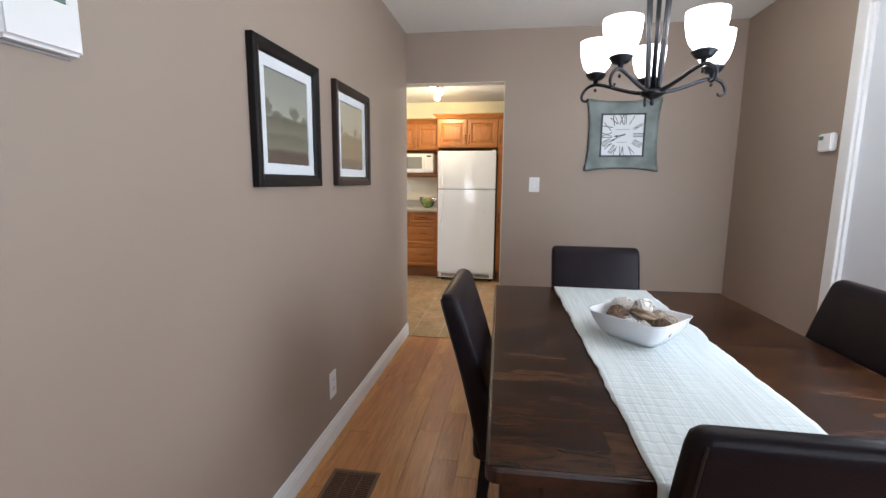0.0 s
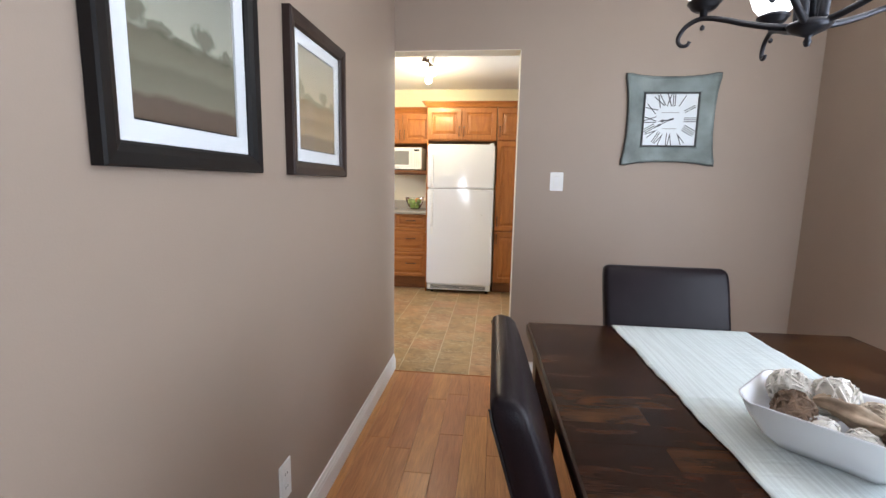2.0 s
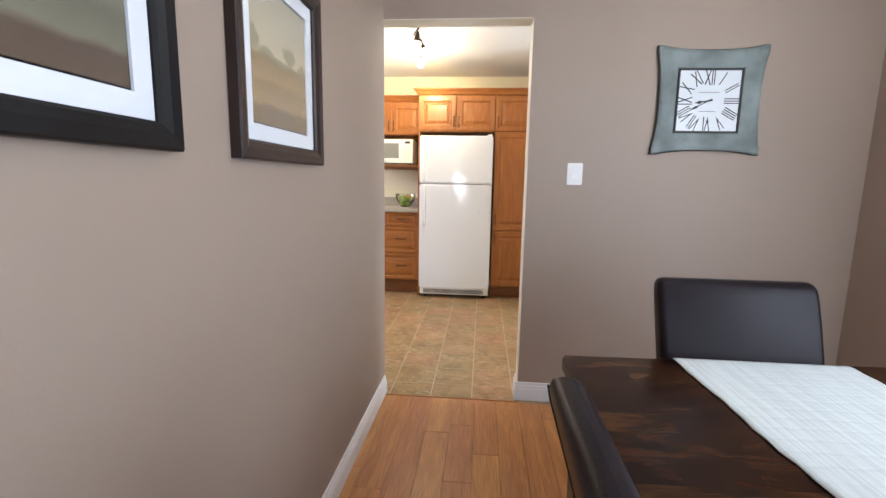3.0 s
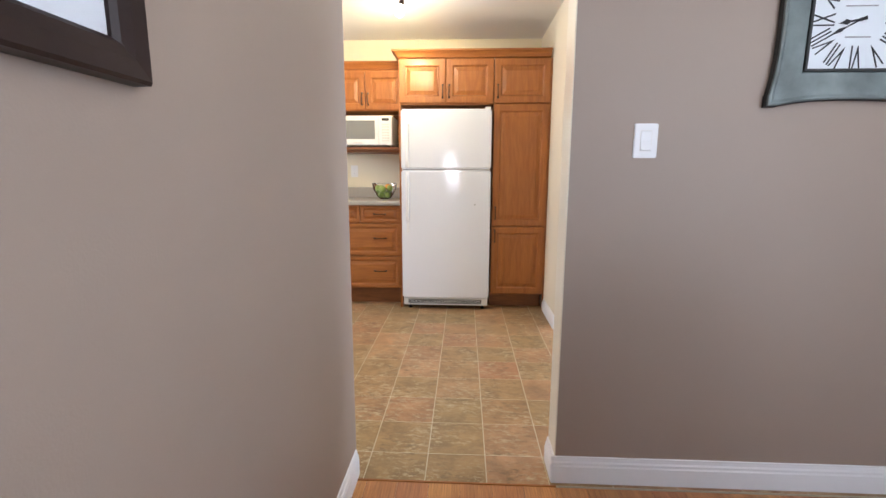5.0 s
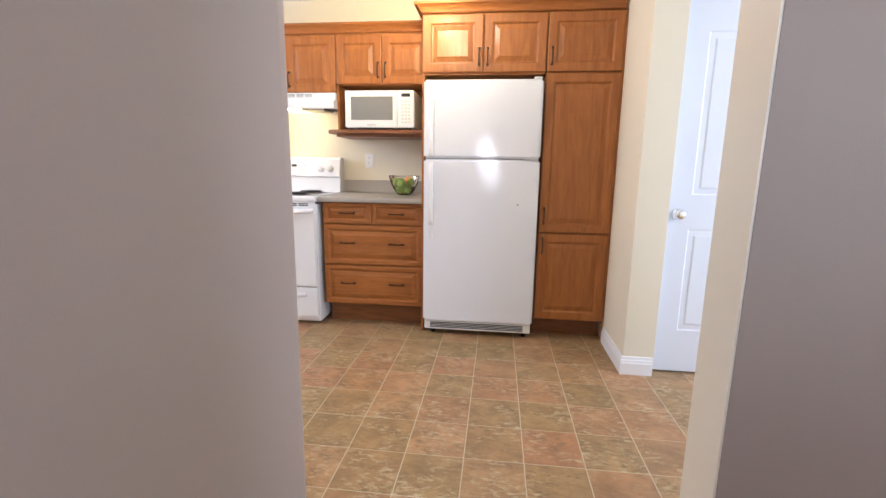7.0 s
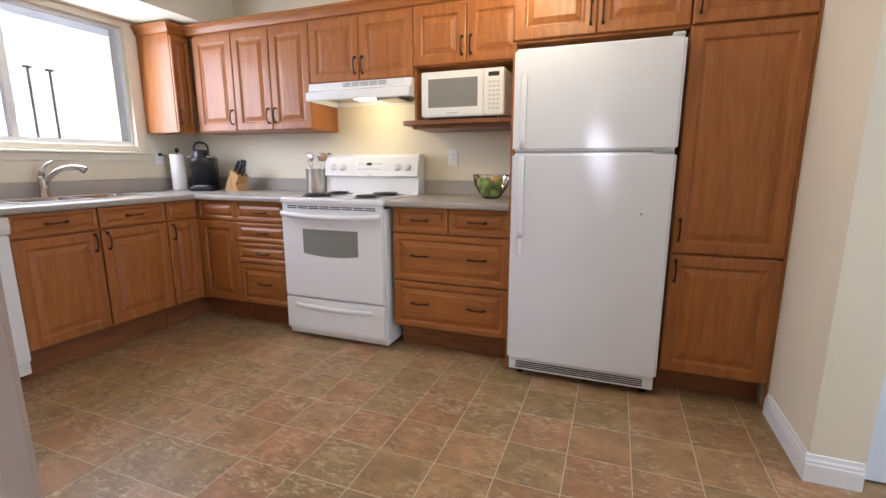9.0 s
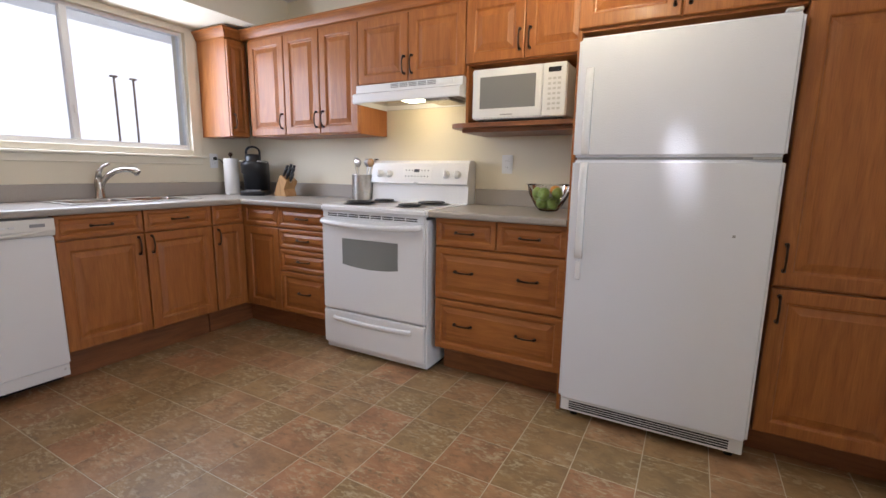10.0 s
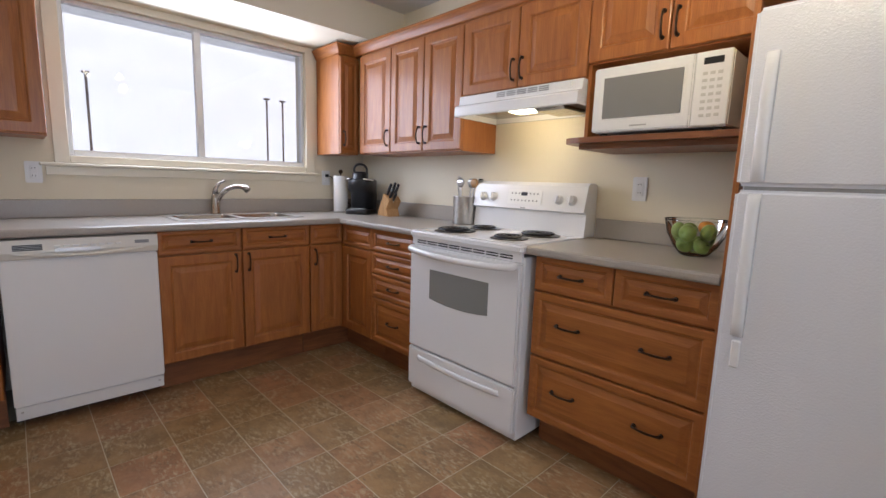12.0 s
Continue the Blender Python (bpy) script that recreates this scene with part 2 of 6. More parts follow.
M["vine_tan"] = mat("tan_bark_fibre", (0.36, 0.27, 0.19), 0.8, var=0.4, scale=30, bump=0.5)
M["vine_white"] = mat("whitewashed_vine", (0.74, 0.70, 0.64), 0.8, var=0.15, scale=40, bump=0.4)
M["paper"] = mat("white_paper_towel", (0.80, 0.78, 0.74), 0.9, bump=0.4, bscale=90)
M["blockwood"] = wood("knife_block_beech", (0.42, 0.22, 0.08), (0.60, 0.36, 0.16), 2)
M["apple"] = mat("green_apple_skin", (0.27, 0.37, 0.085), 0.35, var=0.35, scale=14)
M["orange"] = mat("orange_peel", (0.75, 0.30, 0.04), 0.45, bump=0.3, bscale=150)
M["lcd"] = mat("green_grey_display", (0.12, 0.20, 0.17), 0.25)
M["vent"] = mat("brown_floor_register", (0.13, 0.062, 0.035), 0.45)
M["door"] = mat("white_door_paint", (0.70, 0.73, 0.78), 0.4, bump=0.04, bscale=30)
M["rust"] = mat("weathered_post_metal", (0.10, 0.07, 0.05), 0.6, var=0.4, scale=15)
M["ext_wall"] = mat("sunlit_stucco", (0.82, 0.81, 0.78), 0.9, var=0.05, scale=2)
M["ground"] = mat("concrete_patio", (0.60, 0.58, 0.55), 0.9, var=0.10, scale=2)
M["grass"] = mat("hedge_green", (0.07, 0.10, 0.04), 0.8, var=0.4, scale=20)

g = bpy.data.materials.new("clear_glass"); g.use_nodes = True
gp = g.node_tree.nodes["Principled BSDF"]; gp.inputs["Transmission Weight"].default_value = 1
gp.inputs["Roughness"].default_value = 0.0; gp.inputs["IOR"].default_value = 1.45
M["glass"] = g
tg = g.copy(); tg.name = "thin_clear_glass"; tg.node_tree.nodes["Principled BSDF"].inputs["IOR"].default_value = 1.08
M["thinglass"] = tg
bg_ = bpy.data.materials.new("bowl_glass"); bg_.use_nodes = True
n_, l_ = bg_.node_tree.nodes, bg_.node_tree.links; n_.remove(n_["Principled BSDF"])
tr_, gs_, fz_, mx_ = n_.new("ShaderNodeBsdfTransparent"), n_.new("ShaderNodeBsdfGlossy"), n_.new("ShaderNodeFresnel"), n_.new("ShaderNodeMixShader")
tr_.inputs["Color"].default_value, gs_.inputs["Roughness"].default_value = (0.97, 0.98, 0.97, 1), 0.03
l_.new(fz_.outputs[0], mx_.inputs[0]); l_.new(tr_.outputs[0], mx_.inputs[1]); l_.new(gs_.outputs[0], mx_.inputs[2])
l_.new(mx_.outputs[0], n_["Material Output"].inputs["Surface"]); M["bowlglass"] = bg_


def runner_mat():
    m = mat("ribbed_pale_cotton", (0.72, 0.75, 0.73), 0.9)
    n, l = m.node_tree.nodes, m.node_tree.links; p = n["Principled BSDF"]
    tc = n.new("ShaderNodeTexCoord"); w = n.new("ShaderNodeTexNoise"); mp = n.new("ShaderNodeMapping")
    mp.inputs["Scale"].default_value = (1.0, 0.022, 0.022)
    w.inputs["Scale"].default_value = 165; w.inputs["Detail"].default_value = 2
    l.new(tc.outputs["Object"], mp.inputs[0]); l.new(mp.outputs[0], w.inputs["Vector"])
    r = n.new("ShaderNodeValToRGB"); r.color_ramp.elements[0].position = 0.40; r.color_ramp.elements[1].position = 0.58
    r.color_ramp.elements[0].color = (0.585, 0.635, 0.63, 1); r.color_ramp.elements[1].color = (0.675, 0.73, 0.725, 1)
    l.new(w.outputs[0], r.inputs[0]); l.new(r.outputs[0], p.inputs["Base Color"])
    b = n.new("ShaderNodeBump"); b.inputs["Strength"].default_value = 0.5; b.inputs["Distance"].default_value = 0.003
    q = n.new("ShaderNodeTexWave"); q.bands_direction = "Y"; q.inputs["Scale"].default_value = 7.2
    q.inputs["Distortion"].default_value = 1.2; q.inputs["Detail"].default_value = 2; q.inputs["Detail Scale"].default_value = 6
    l.new(tc.outputs["Object"], q.inputs["Vector"])
    seam = n.new("ShaderNodeMapRange"); seam.inputs[1].default_value, seam.inputs[2].default_value = 0.0, 0.22
    l.new(q.outputs[1], seam.inputs[0])
    hsum = n.new("ShaderNodeMath"); hsum.operation = "MULTIPLY_ADD"; hsum.inputs[1].default_value = 0.6
    l.new(seam.outputs[0], hsum.inputs[0]); l.new(w.outputs[0], hsum.inputs[2])
    l.new(hsum.outputs[0], b.inputs["Height"]); l.new(b.outputs[0], p.inputs["Normal"])
    return m


M["runner"] = runner_mat()


def art_mat(name, top, mid, low, field, hill, trees):
    """A misty painted landscape; the picture lies in the plane of local y and z, z from 0 to 1."""
    m = mat(name, mid, 0.25); n, l = m.node_tree.nodes, m.node_tree.links; p = n["Principled BSDF"]
    tc = n.new("ShaderNodeTexCoord"); sp = n.new("ShaderNodeSeparateXYZ"); l.new(tc.outputs["Generated"], sp.inputs[0])
    a = n.new("ShaderNodeTexNoise"); a.inputs["Scale"].default_value = 5.0; a.inputs["Detail"].default_value = 6
    l.new(tc.outputs["Generated"], a.inputs["Vector"])
    s = n.new("ShaderNodeMath"); s.operation = "MULTIPLY_ADD"; s.inputs[1].default_value = hill
    l.new(a.outputs[0], s.inputs[0]); l.new(sp.outputs[2], s.inputs[2])
    r = n.new("ShaderNodeValToRGB"); e = r.color_ramp.elements
    e[0].position, e[0].color = 0.0, (*low, 1)
    e[1].position, e[1].color = 1.0, (*top, 1)
    for q, c in ((0.17, low), (0.21, field), (0.36, [c * 0.8 for c in field]), (0.40, field), (0.54, [c * 0.75 for c in field]), (0.58, mid)):
        x = e.new(q); x.color = (*c, 1)
    l.new(s.outputs[0], r.inputs[0]); last = r.outputs[0]
    f = n.new("ShaderNodeTexNoise"); f.inputs["Scale"].default_value = 16; f.inputs["Detail"].default_value = 4
    l.new(tc.outputs["Generated"], f.inputs["Vector"])
    for cy_, cz_, ry_, rz_ in ((0.66, 0.60, 0.13, 0.085), (0.02, 0.60, 0.14, 0.10), (0.24, 0.535, 0.12, 0.045), (0.92, 0.53, 0.10, 0.06), (0.50, 0.50, 0.2, 0.03)):
        mp = n.new("ShaderNodeMapping"); mp.vector_type = "POINT"
        mp.inputs["Location"].default_value = (0, -cy_ / ry_, -cz_ / rz_); mp.inputs["Scale"].default_value = (0, 1 / ry_, 1 / rz_)
        l.new(tc.outputs["Generated"], mp.inputs[0])
        ln = n.new("ShaderNodeVectorMath"); ln.operation = "LENGTH"; l.new(mp.outputs[0], ln.inputs[0])
        ad = n.new("ShaderNodeMath"); ad.operation = "MULTIPLY_ADD"; ad.inputs[1].default_value = 1.6; l.new(f.outputs[0], ad.inputs[0]); l.new(ln.outputs["Value"], ad.inputs[2])
        mk_ = n.new("ShaderNodeMapRange"); mk_.inputs[1].default_value, mk_.inputs[2].default_value = 1.45, 1.85
        mk_.inputs[3].default_value, mk_.inputs[4].default_value = 0.75, 0.0
        l.new(ad.outputs[0], mk_.inputs[0])
        mx = n.new("ShaderNodeMixRGB"); mx.inputs[2].default_value = (*trees, 1)
        l.new(mk_.outputs[0], mx.inputs[0]); l.new(last, mx.inputs[1]); last = mx.outputs[0]
    l.new(last, p.inputs["Base Color"])
    return m


# print tones are lifted to include the pale blurred reflection in the glass
M["art_a"] = art_mat("green_grey_landscape_print", (0.30, 0.30, 0.25), (0.40, 0.39, 0.31), (0.12, 0.085, 0.06), (0.20, 0.185, 0.13), 0.10, (0.12, 0.115, 0.075))
M["art_b"] = art_mat("amber_landscape_print", (0.46, 0.41, 0.31), (0.55, 0.45, 0.30), (0.24, 0.17, 0.10), (0.38, 0.26, 0.14), 0.10, (0.27, 0.235, 0.145))


# mesh helpers
def mesh_of(name, bm, material, smooth=False):
    me = bpy.data.meshes.new(name); bmesh.ops.recalc_face_normals(bm, faces=bm.faces)
    bm.to_mesh(me); bm.free()
    if material:
        me.materials.append(material)
    if smooth:
        for f in me.polygons:
            f.use_smooth = True
    return me


def part(name, bm, material, parent=None, label="", smooth=False, at=None):
    ob = new(name, mesh_of(name, bm, material, smooth))
    if parent:
        ob.parent = parent
    if at is not None:
        ob.matrix_basis = at if isinstance(at, Matrix) else Matrix.Translation(at)
    if label:
        ob["label"] = label
    return ob


def thing(name, label, category, at=None, group=""):
    ob = new(name)
    if at is not None:
        ob.matrix_basis = at
    return tagged(ob, label, category, group)


def box(x0, x1, y0, y1, z0, z1, bevel=0.0, bm=None, seg=1):
    own = bm is None
    b = bmesh.new()
    bmesh.ops.create_cube(b, size=1)
    for v in b.verts:
        v.co = ((x0 + x1) / 2 + v.co.x * (x1 - x0), (y0 + y1) / 2 + v.co.y * (y1 - y0), (z0 + z1) / 2 + v.co.z * (z1 - z0))
    if bevel:
        bmesh.ops.bevel(b, geom=b.edges[:], offset=bevel, segments=seg, affect="EDGES")
    if own:
        return b
    join(bm, b); return bm


def join(bm, other, m=None):
    if m is not None:
        other.transform(m)
    me = bpy.data.meshes.new("scratch"); other.to_mesh(me); other.free()
    bm.from_mesh(me); bpy.data.meshes.remove(me)
    return bm


def lathe(profile, seg=24, bm=None):
    """Turns (radius, z) pairs round z."""
    b = bm or bmesh.new(); rings = []
    for r, z in profile:
        if r < 1e-5:
            rings.append([b.verts.new((0, 0, z))])
        else:
            rings.append([b.verts.new((r * math.cos(2 * math.pi * i / seg), r * math.sin(2 * math.pi * i / seg), z)) for i in range(seg)])
    for p, q in zip(rings, rings[1:]):
        for i in range(seg):
            j = (i + 1) % seg
            if len(p) == 1 and len(q) > 1:
                b.faces.new((p[0], q[i], q[j]))
            elif len(q) == 1 and len(p) > 1:
                b.faces.new((p[i], p[j], q[0]))
            elif len(p) > 1:
                b.faces.new((p[i], p[j], q[j], q[i]))
    return b


def tube(points, r, seg=8, bm=None, radii=None):
    b = bm or bmesh.new(); pts = [Vector(p) for p in points]; rings = []
    n0 = None
    for i, p in enumerate(pts):
        t = (pts[min(i + 1, len(pts) - 1)] - pts[max(i - 1, 0)]).normalized()
        if n0 is None:
            n0 = t.orthogonal().normalized()
        n0 = (n0 - t * n0.dot(t)).normalized(); c = t.cross(n0)
        rr = radii[i] if radii else r
        rings.append([b.verts.new(p + rr * (math.cos(2 * math.pi * k / seg) * n0 + math.sin(2 * math.pi * k / seg) * c)) for k in range(seg)])
    for p, q in zip(rings, rings[1:]):
        for k in range(seg):
            b.faces.new((p[k], p[(k + 1) % seg], q[(k + 1) % seg], q[k]))
    b.faces.new(rings[0][::-1]); b.faces.new(rings[-1])
    return b


def flow(points, steps=5):
    """A smooth run of points through the given ones."""
    p = [Vector(q) for q in points]; p = [2 * p[0] - p[1]] + p + [2 * p[-1] - p[-2]]; out = []
    for i in range(1, len(p) - 2):
        a, b, c, d = p[i - 1:i + 3]
        for k in range(steps):
            t = k / steps
            out.append(0.5 * (2 * b + (c - a) * t + (2 * a - 5 * b + 4 * c - d) * t * t + (3 * b - a - 3 * c + d) * t ** 3))
    return out + [p[-2]]


def prism(outline, axis, a, b_):
    """A closed outline of 2D points pushed along an axis from a to b_."""
    b = bmesh.new(); ends = []
    for w in (a, b_):
        ring = []
        for u, v in outline:
            co = {0: (w, u, v), 1: (u, w, v), 2: (u, v, w)}[axis]
            ring.append(b.verts.new(co))
        ends.append(ring)
    n = len(outline)
    for i in range(n):
        b.faces.new((ends[0][i], ends[0][(i + 1) % n], ends[1][(i + 1) % n], ends[1][i]))
    b.faces.new(ends[0][::-1]); b.faces.new(ends[1])
    return b


def structure(name, bm, material, label, category="", smooth=False):
    return tagged(part(name, bm, material, smooth=smooth), label, category, kind="structure")


# ---- rooms ----
CEIL_D, CEIL_K = 2.487, 2.45
NORTH, WEST, EAST_K, EAST_D, SOUTH = 2.905, -3.09, 1.135, 2.497, -6.2
OPEN_W, OPEN_H = 0.79, 2.105

structure("wall_west_dining", prism([(-0.12, SOUTH), (0, SOUTH), (0, 0), (-0.004, 0.025), (-0.014, 0.052), (-0.030, 0.075), (-0.050, 0.088), (-0.12, 0.088)], 2, 0, CEIL_D + 0.2), M["taupe"], "taupe painted dining room wall, smooth matt finish", "wall")
bm = box(OPEN_W, 3.6, 0, 0.118, 0, 2.7); box(-0.11, OPEN_W, 0.0005, 0.118, OPEN_H, 2.7, bm=bm)
structure("wall_between_rooms", bm, M["taupe"], "taupe painted wall with an open doorway to the kitchen", "wall")
bm = box(OPEN_W + 0.001, 3.6, 0.119, 0.127, 0, CEIL_K); box(-3.3, -0.1205, 0.0585, 0.0665, 0, CEIL_K, bm=bm)
box(-0.11, OPEN_W + 0.001, 0.119, 0.127, OPEN_H, CEIL_K, bm=bm)
structure("wall_south_kitchen", bm, M["cream"], "cream painted kitchen side of the dividing wall", "wall")
structure("wall_south_kitchen_core", box(-3.3, -0.121, 0.0, 0.058, 0, 2.7), M["cream"], "cream painted wall core behind the kitchen", "wall")
bm = box(OPEN_W - 0.004, OPEN_W, 0.001, 0.126, 0, OPEN_H - 0.004); box(-0.11, OPEN_W - 0.0045, 0.001, 0.126, OPEN_H - 0.004, OPEN_H, bm=bm)

structure("door_jamb_lining", bm, M["ctrim"], "off-white painted lining of the open doorway", "jamb")
structure("wall_north", box(-3.3, 3.6, NORTH, NORTH + 0.12, 0, 2.7), M["cream"], "cream painted kitchen wall behind the cabinets", "wall")
WY0, WY1, WZ0, WZ1 = 0.93, 2.375, 1.30, 2.16
bm = box(WEST - 0.16, WEST, 0.0, WY0, 0, 2.7); box(WEST - 0.16, WEST, WY1, 3.0, 0, 2.7, bm=bm)
box(WEST - 0.16, WEST, WY0, WY1, 0, WZ0, bm=bm); box(WEST - 0.16, WEST, WY0, WY1, WZ1, 2.7, bm=bm)
structure("wall_west_kitchen", bm, M["cream"], "cream painted kitchen wall with a wide sliding window", "wall")
structure("soffit", box(WEST + 0.001, -2.55, 0.128, NORTH - 0.001, 2.2, CEIL_K - 0.001), M["cream"], "cream painted soffit boxed in above the window", "soffit")
bm = box(EAST_K, EAST_K + 0.17, 1.785, NORTH, 0, 2.7); box(EAST_K + 0.17, 2.1, 1.785, NORTH, 2.09, 2.7, bm=bm)
box(2.1, 3.6, 1.785, 1.9, 0, 2.7, bm=bm)
structure("wall_east_kitchen", bm, M["cream"], "cream painted kitchen wall beside the pantry", "wall")
# hall end wall, with an opening for the added window
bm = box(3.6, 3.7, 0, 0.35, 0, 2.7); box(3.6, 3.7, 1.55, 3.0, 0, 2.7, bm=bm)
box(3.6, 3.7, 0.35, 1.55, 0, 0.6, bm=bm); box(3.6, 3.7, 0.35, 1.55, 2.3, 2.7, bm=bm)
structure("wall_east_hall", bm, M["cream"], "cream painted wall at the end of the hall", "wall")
bm = box(EAST_D, EAST_D + 0.12, -1.13, 0, 0, 2.7); box(EAST_D, EAST_D + 0.12, -3.03, -1.13, 2.2, 2.7, bm=bm)
box(EAST_D, EAST_D + 0.12, -3.75, -3.03, 0, 2.7, bm=bm); box(EAST_D, EAST_D + 0.12, SOUTH, -5.75, 0, 2.7, bm=bm)
box(EAST_D, EAST_D + 0.12, -5.75, -3.75, 0, 0.5, bm=bm); box(EAST_D, EAST_D + 0.12, -5.75, -3.75, 2.3, 2.7, bm=bm)
structure("wall_east_dining", bm, M["taupe"], "taupe painted wall with a white cased opening", "wall")
# south wall, with an opening made for the added window
bm = box(-0.12, 1.1, SOUTH - 0.12, SOUTH, 0, 2.7); box(2.4, 3.9, SOUTH - 0.12, SOUTH, 0, 2.7, bm=bm)
box(1.1, 2.4, SOUTH - 0.12, SOUTH, 0, 0.5, bm=bm); box(1.1, 2.4, SOUTH - 0.12, SOUTH, 2.3, 2.7, bm=bm)
# unseen slab, added only to stop sun entering the east windows
structure("porch_roof", box(3.95, 7.2, -7.5, 3.5, 2.75, 2.85), M["trim"], "unseen white slab added to keep the sun out of the east windows", "roof")
structure("wall_south_dining", bm, M["taupe"], "taupe painted wall at the end of the living room", "wall")
structure("ceiling_dining", box(-0.12, 3.9, SOUTH, 0, CEIL_D, CEIL_D + 0.1), M["ceil"], "white finely textured dining room ceiling", "ceiling")
structure("ceiling_kitchen", box(-3.3, 3.7, 0.127, NORTH, CEIL_K, CEIL_K + 0.1), M["ceil"], "white finely textured kitchen ceiling", "ceiling")
floor_d = structure("floor_dining", box(-0.1, 3.9, SOUTH, -0.034, -0.1, -0.006), M["darkgap"], "oak strip floor of the dining room", "floor")
floor_k = structure("floor_kitchen", box(-3.3, 3.7, -0.030, 3.0, -0.1, -0.0003), M["grout"], "mottled terracotta and tan tile floor with pale joints", "floor")
structure("threshold_strip", box(0.0, OPEN_W, -0.036, -0.029, -0.09, 0.002), M["oak_h"], "thin oak strip between plank and tile floor", "threshold")

BB = [(0, 0), (0.014, 0), (0.014, 0.070), (0.011, 0.076), (0.011, 0.085), (0.007, 0.092), (0.005, 0.107), (0, 0.109)]


def baseboard(kind_of, a, b_, axis, wall, sign, material=None):
    """Along x (axis 0) or y (axis 1) at a wall; sign gives the way into the room."""
    out = [(wall + sign * u, v) for u, v in BB]
    return structure("baseboard", prism(out, axis, a, b_), material or M["trim"], "white moulded baseboard along a " + kind_of + " wall", "baseboard")


baseboard("taupe dining", SOUTH, -0.001, 1, 0.0, 1)
baseboard("taupe dining", OPEN_W - 0.0165, EAST_D, 0, 0.0, -1)
baseboard("taupe dining", -1.114, -0.014, 1, EAST_D, -1)
baseboard("cream kitchen", 1.7855, 2.27, 1, EAST_K, -1)
baseboard("cream kitchen", EAST_K - 0.013, 1.30, 0, 1.785, -1)
baseboard("doorway", 0.0005, 0.13, 1, OPEN_W - 0.004, -1)

# ---- hall door in the kitchen ----
dcase = structure("door_1", box(1.305, 1.312, 1.80, 1.86, 0, 2.06), M["trim"], "white painted hall door, closed, two raised panels", "door")


def panel_slab(w, h, d, panels, depth=0.007):
    """An upright slab, front at y 0, with sunk and raised panels (x0, x1, z0, z1)."""
    bm = bmesh.new(); box(0, w, 0.004, d, 0, h, bm=bm)
    xs = sorted({0, w, *[v for p in panels for v in p[:2]]}); zs = sorted({0, h, *[v for p in panels for v in p[2:]]})
    for x0, x1 in zip(xs, xs[1:]):
        for z0, z1 in zip(zs, zs[1:]):
            if not any(p[0] <= x0 and x1 <= p[1] and p[2] <= z0 and z1 <= p[3] for p in panels):
                v = [bm.verts.new(c) for c in ((x0, 0, z0), (x1, 0, z0), (x1, 0, z1), (x0, 0, z1))]; bm.faces.new(v)
    for x0, x1, z0, z1 in panels:
        last = None
        for ins, y in ((0, 0), (0.012, depth), (0.024, depth), (0.042, 0.001)):
            ring = [bm.verts.new(c) for c in ((x0 + ins, y, z0 + ins), (x1 - ins, y, z0 + ins), (x1 - ins, y, z1 - ins), (x0 + ins, y, z1 - ins))]
            if last:
                for i in range(4):
                    bm.faces.new((last[i], last[(i + 1) % 4], ring[(i + 1) % 4], ring[i]))
            last = ring
        bm.faces.new(last)
    return bm


slab = part("door_slab", panel_slab(0.76, 2.03, 0.04, [(0.12, 0.35, 0.25, 0.84), (0.42, 0.65, 0.25, 0.84), (0.12, 0.35, 1.03, 1.87), (0.42, 0.65, 1.03, 1.87)]), M["door"], dcase, at=(1.318, 1.845, 0.012))
kb = lathe([(0, 0.062), (0.018, 0.060), (0.028, 0.048), (0.029, 0.038), (0.02, 0.028), (0.011, 0.022), (0.011, 0.008), (0.03, 0.006), (0.031, 0.0), (0, 0)], 20)
part("door_handle", kb, M["chrome"], dcase, "round chrome door knob", True, Matrix.Translation((1.375, 1.845, 0.935)) @ Matrix.Rotation(radians(90), 4, "X"))
part("door_head", box(1.3125, 2.0795, 1.80, 1.86, 2.045, 2.089), M["trim"], dcase)
part("hinge_stile", box(2.08, 2.10, 1.80, 1.86, 0, 2.06), M["trim"], dcase)

# cased opening on the dining side wall
dd = structure("door_2", box(EAST_D - 0.018, EAST_D - 0.001, -1.195, -1.115, 0, 2.24, 0.004), M["trim"], "white door casing with a pale door inside", "door")
part("casing_head", box(EAST_D - 0.018, EAST_D - 0.001, -3.09, -1.196, 2.16, 2.24, 0.004), M["trim"], dd)
part("casing_side", box(EAST_D - 0.018, EAST_D - 0.001, -3.09, -3.01, 0, 2.159, 0.004), M["trim"], dd)
part("door_slab", box(EAST_D + 0.012, EAST_D + 0.05, -3.01, -1.15, 0.01, 2.19, 0.002), M["door"], dd, "flat white painted door face")
part("stop_bead", box(EAST_D - 0.006, EAST_D + 0.011, -1.212, -1.196, 0, 2.159), M["trim"], dd)

# ---- window and outside ----
win = structure("window_1", box(WEST - 0.09, WEST - 0.03, WY0, WY0 + 0.028, WZ0, WZ1, 0.003), M["plastic"], "white vinyl sliding window over the sink", "window")


def bar(name, *c, parent=win, material=None, bevel=0.003, label=""):
    return part(name, box(*c, bevel), material or M["plastic"], parent, label)


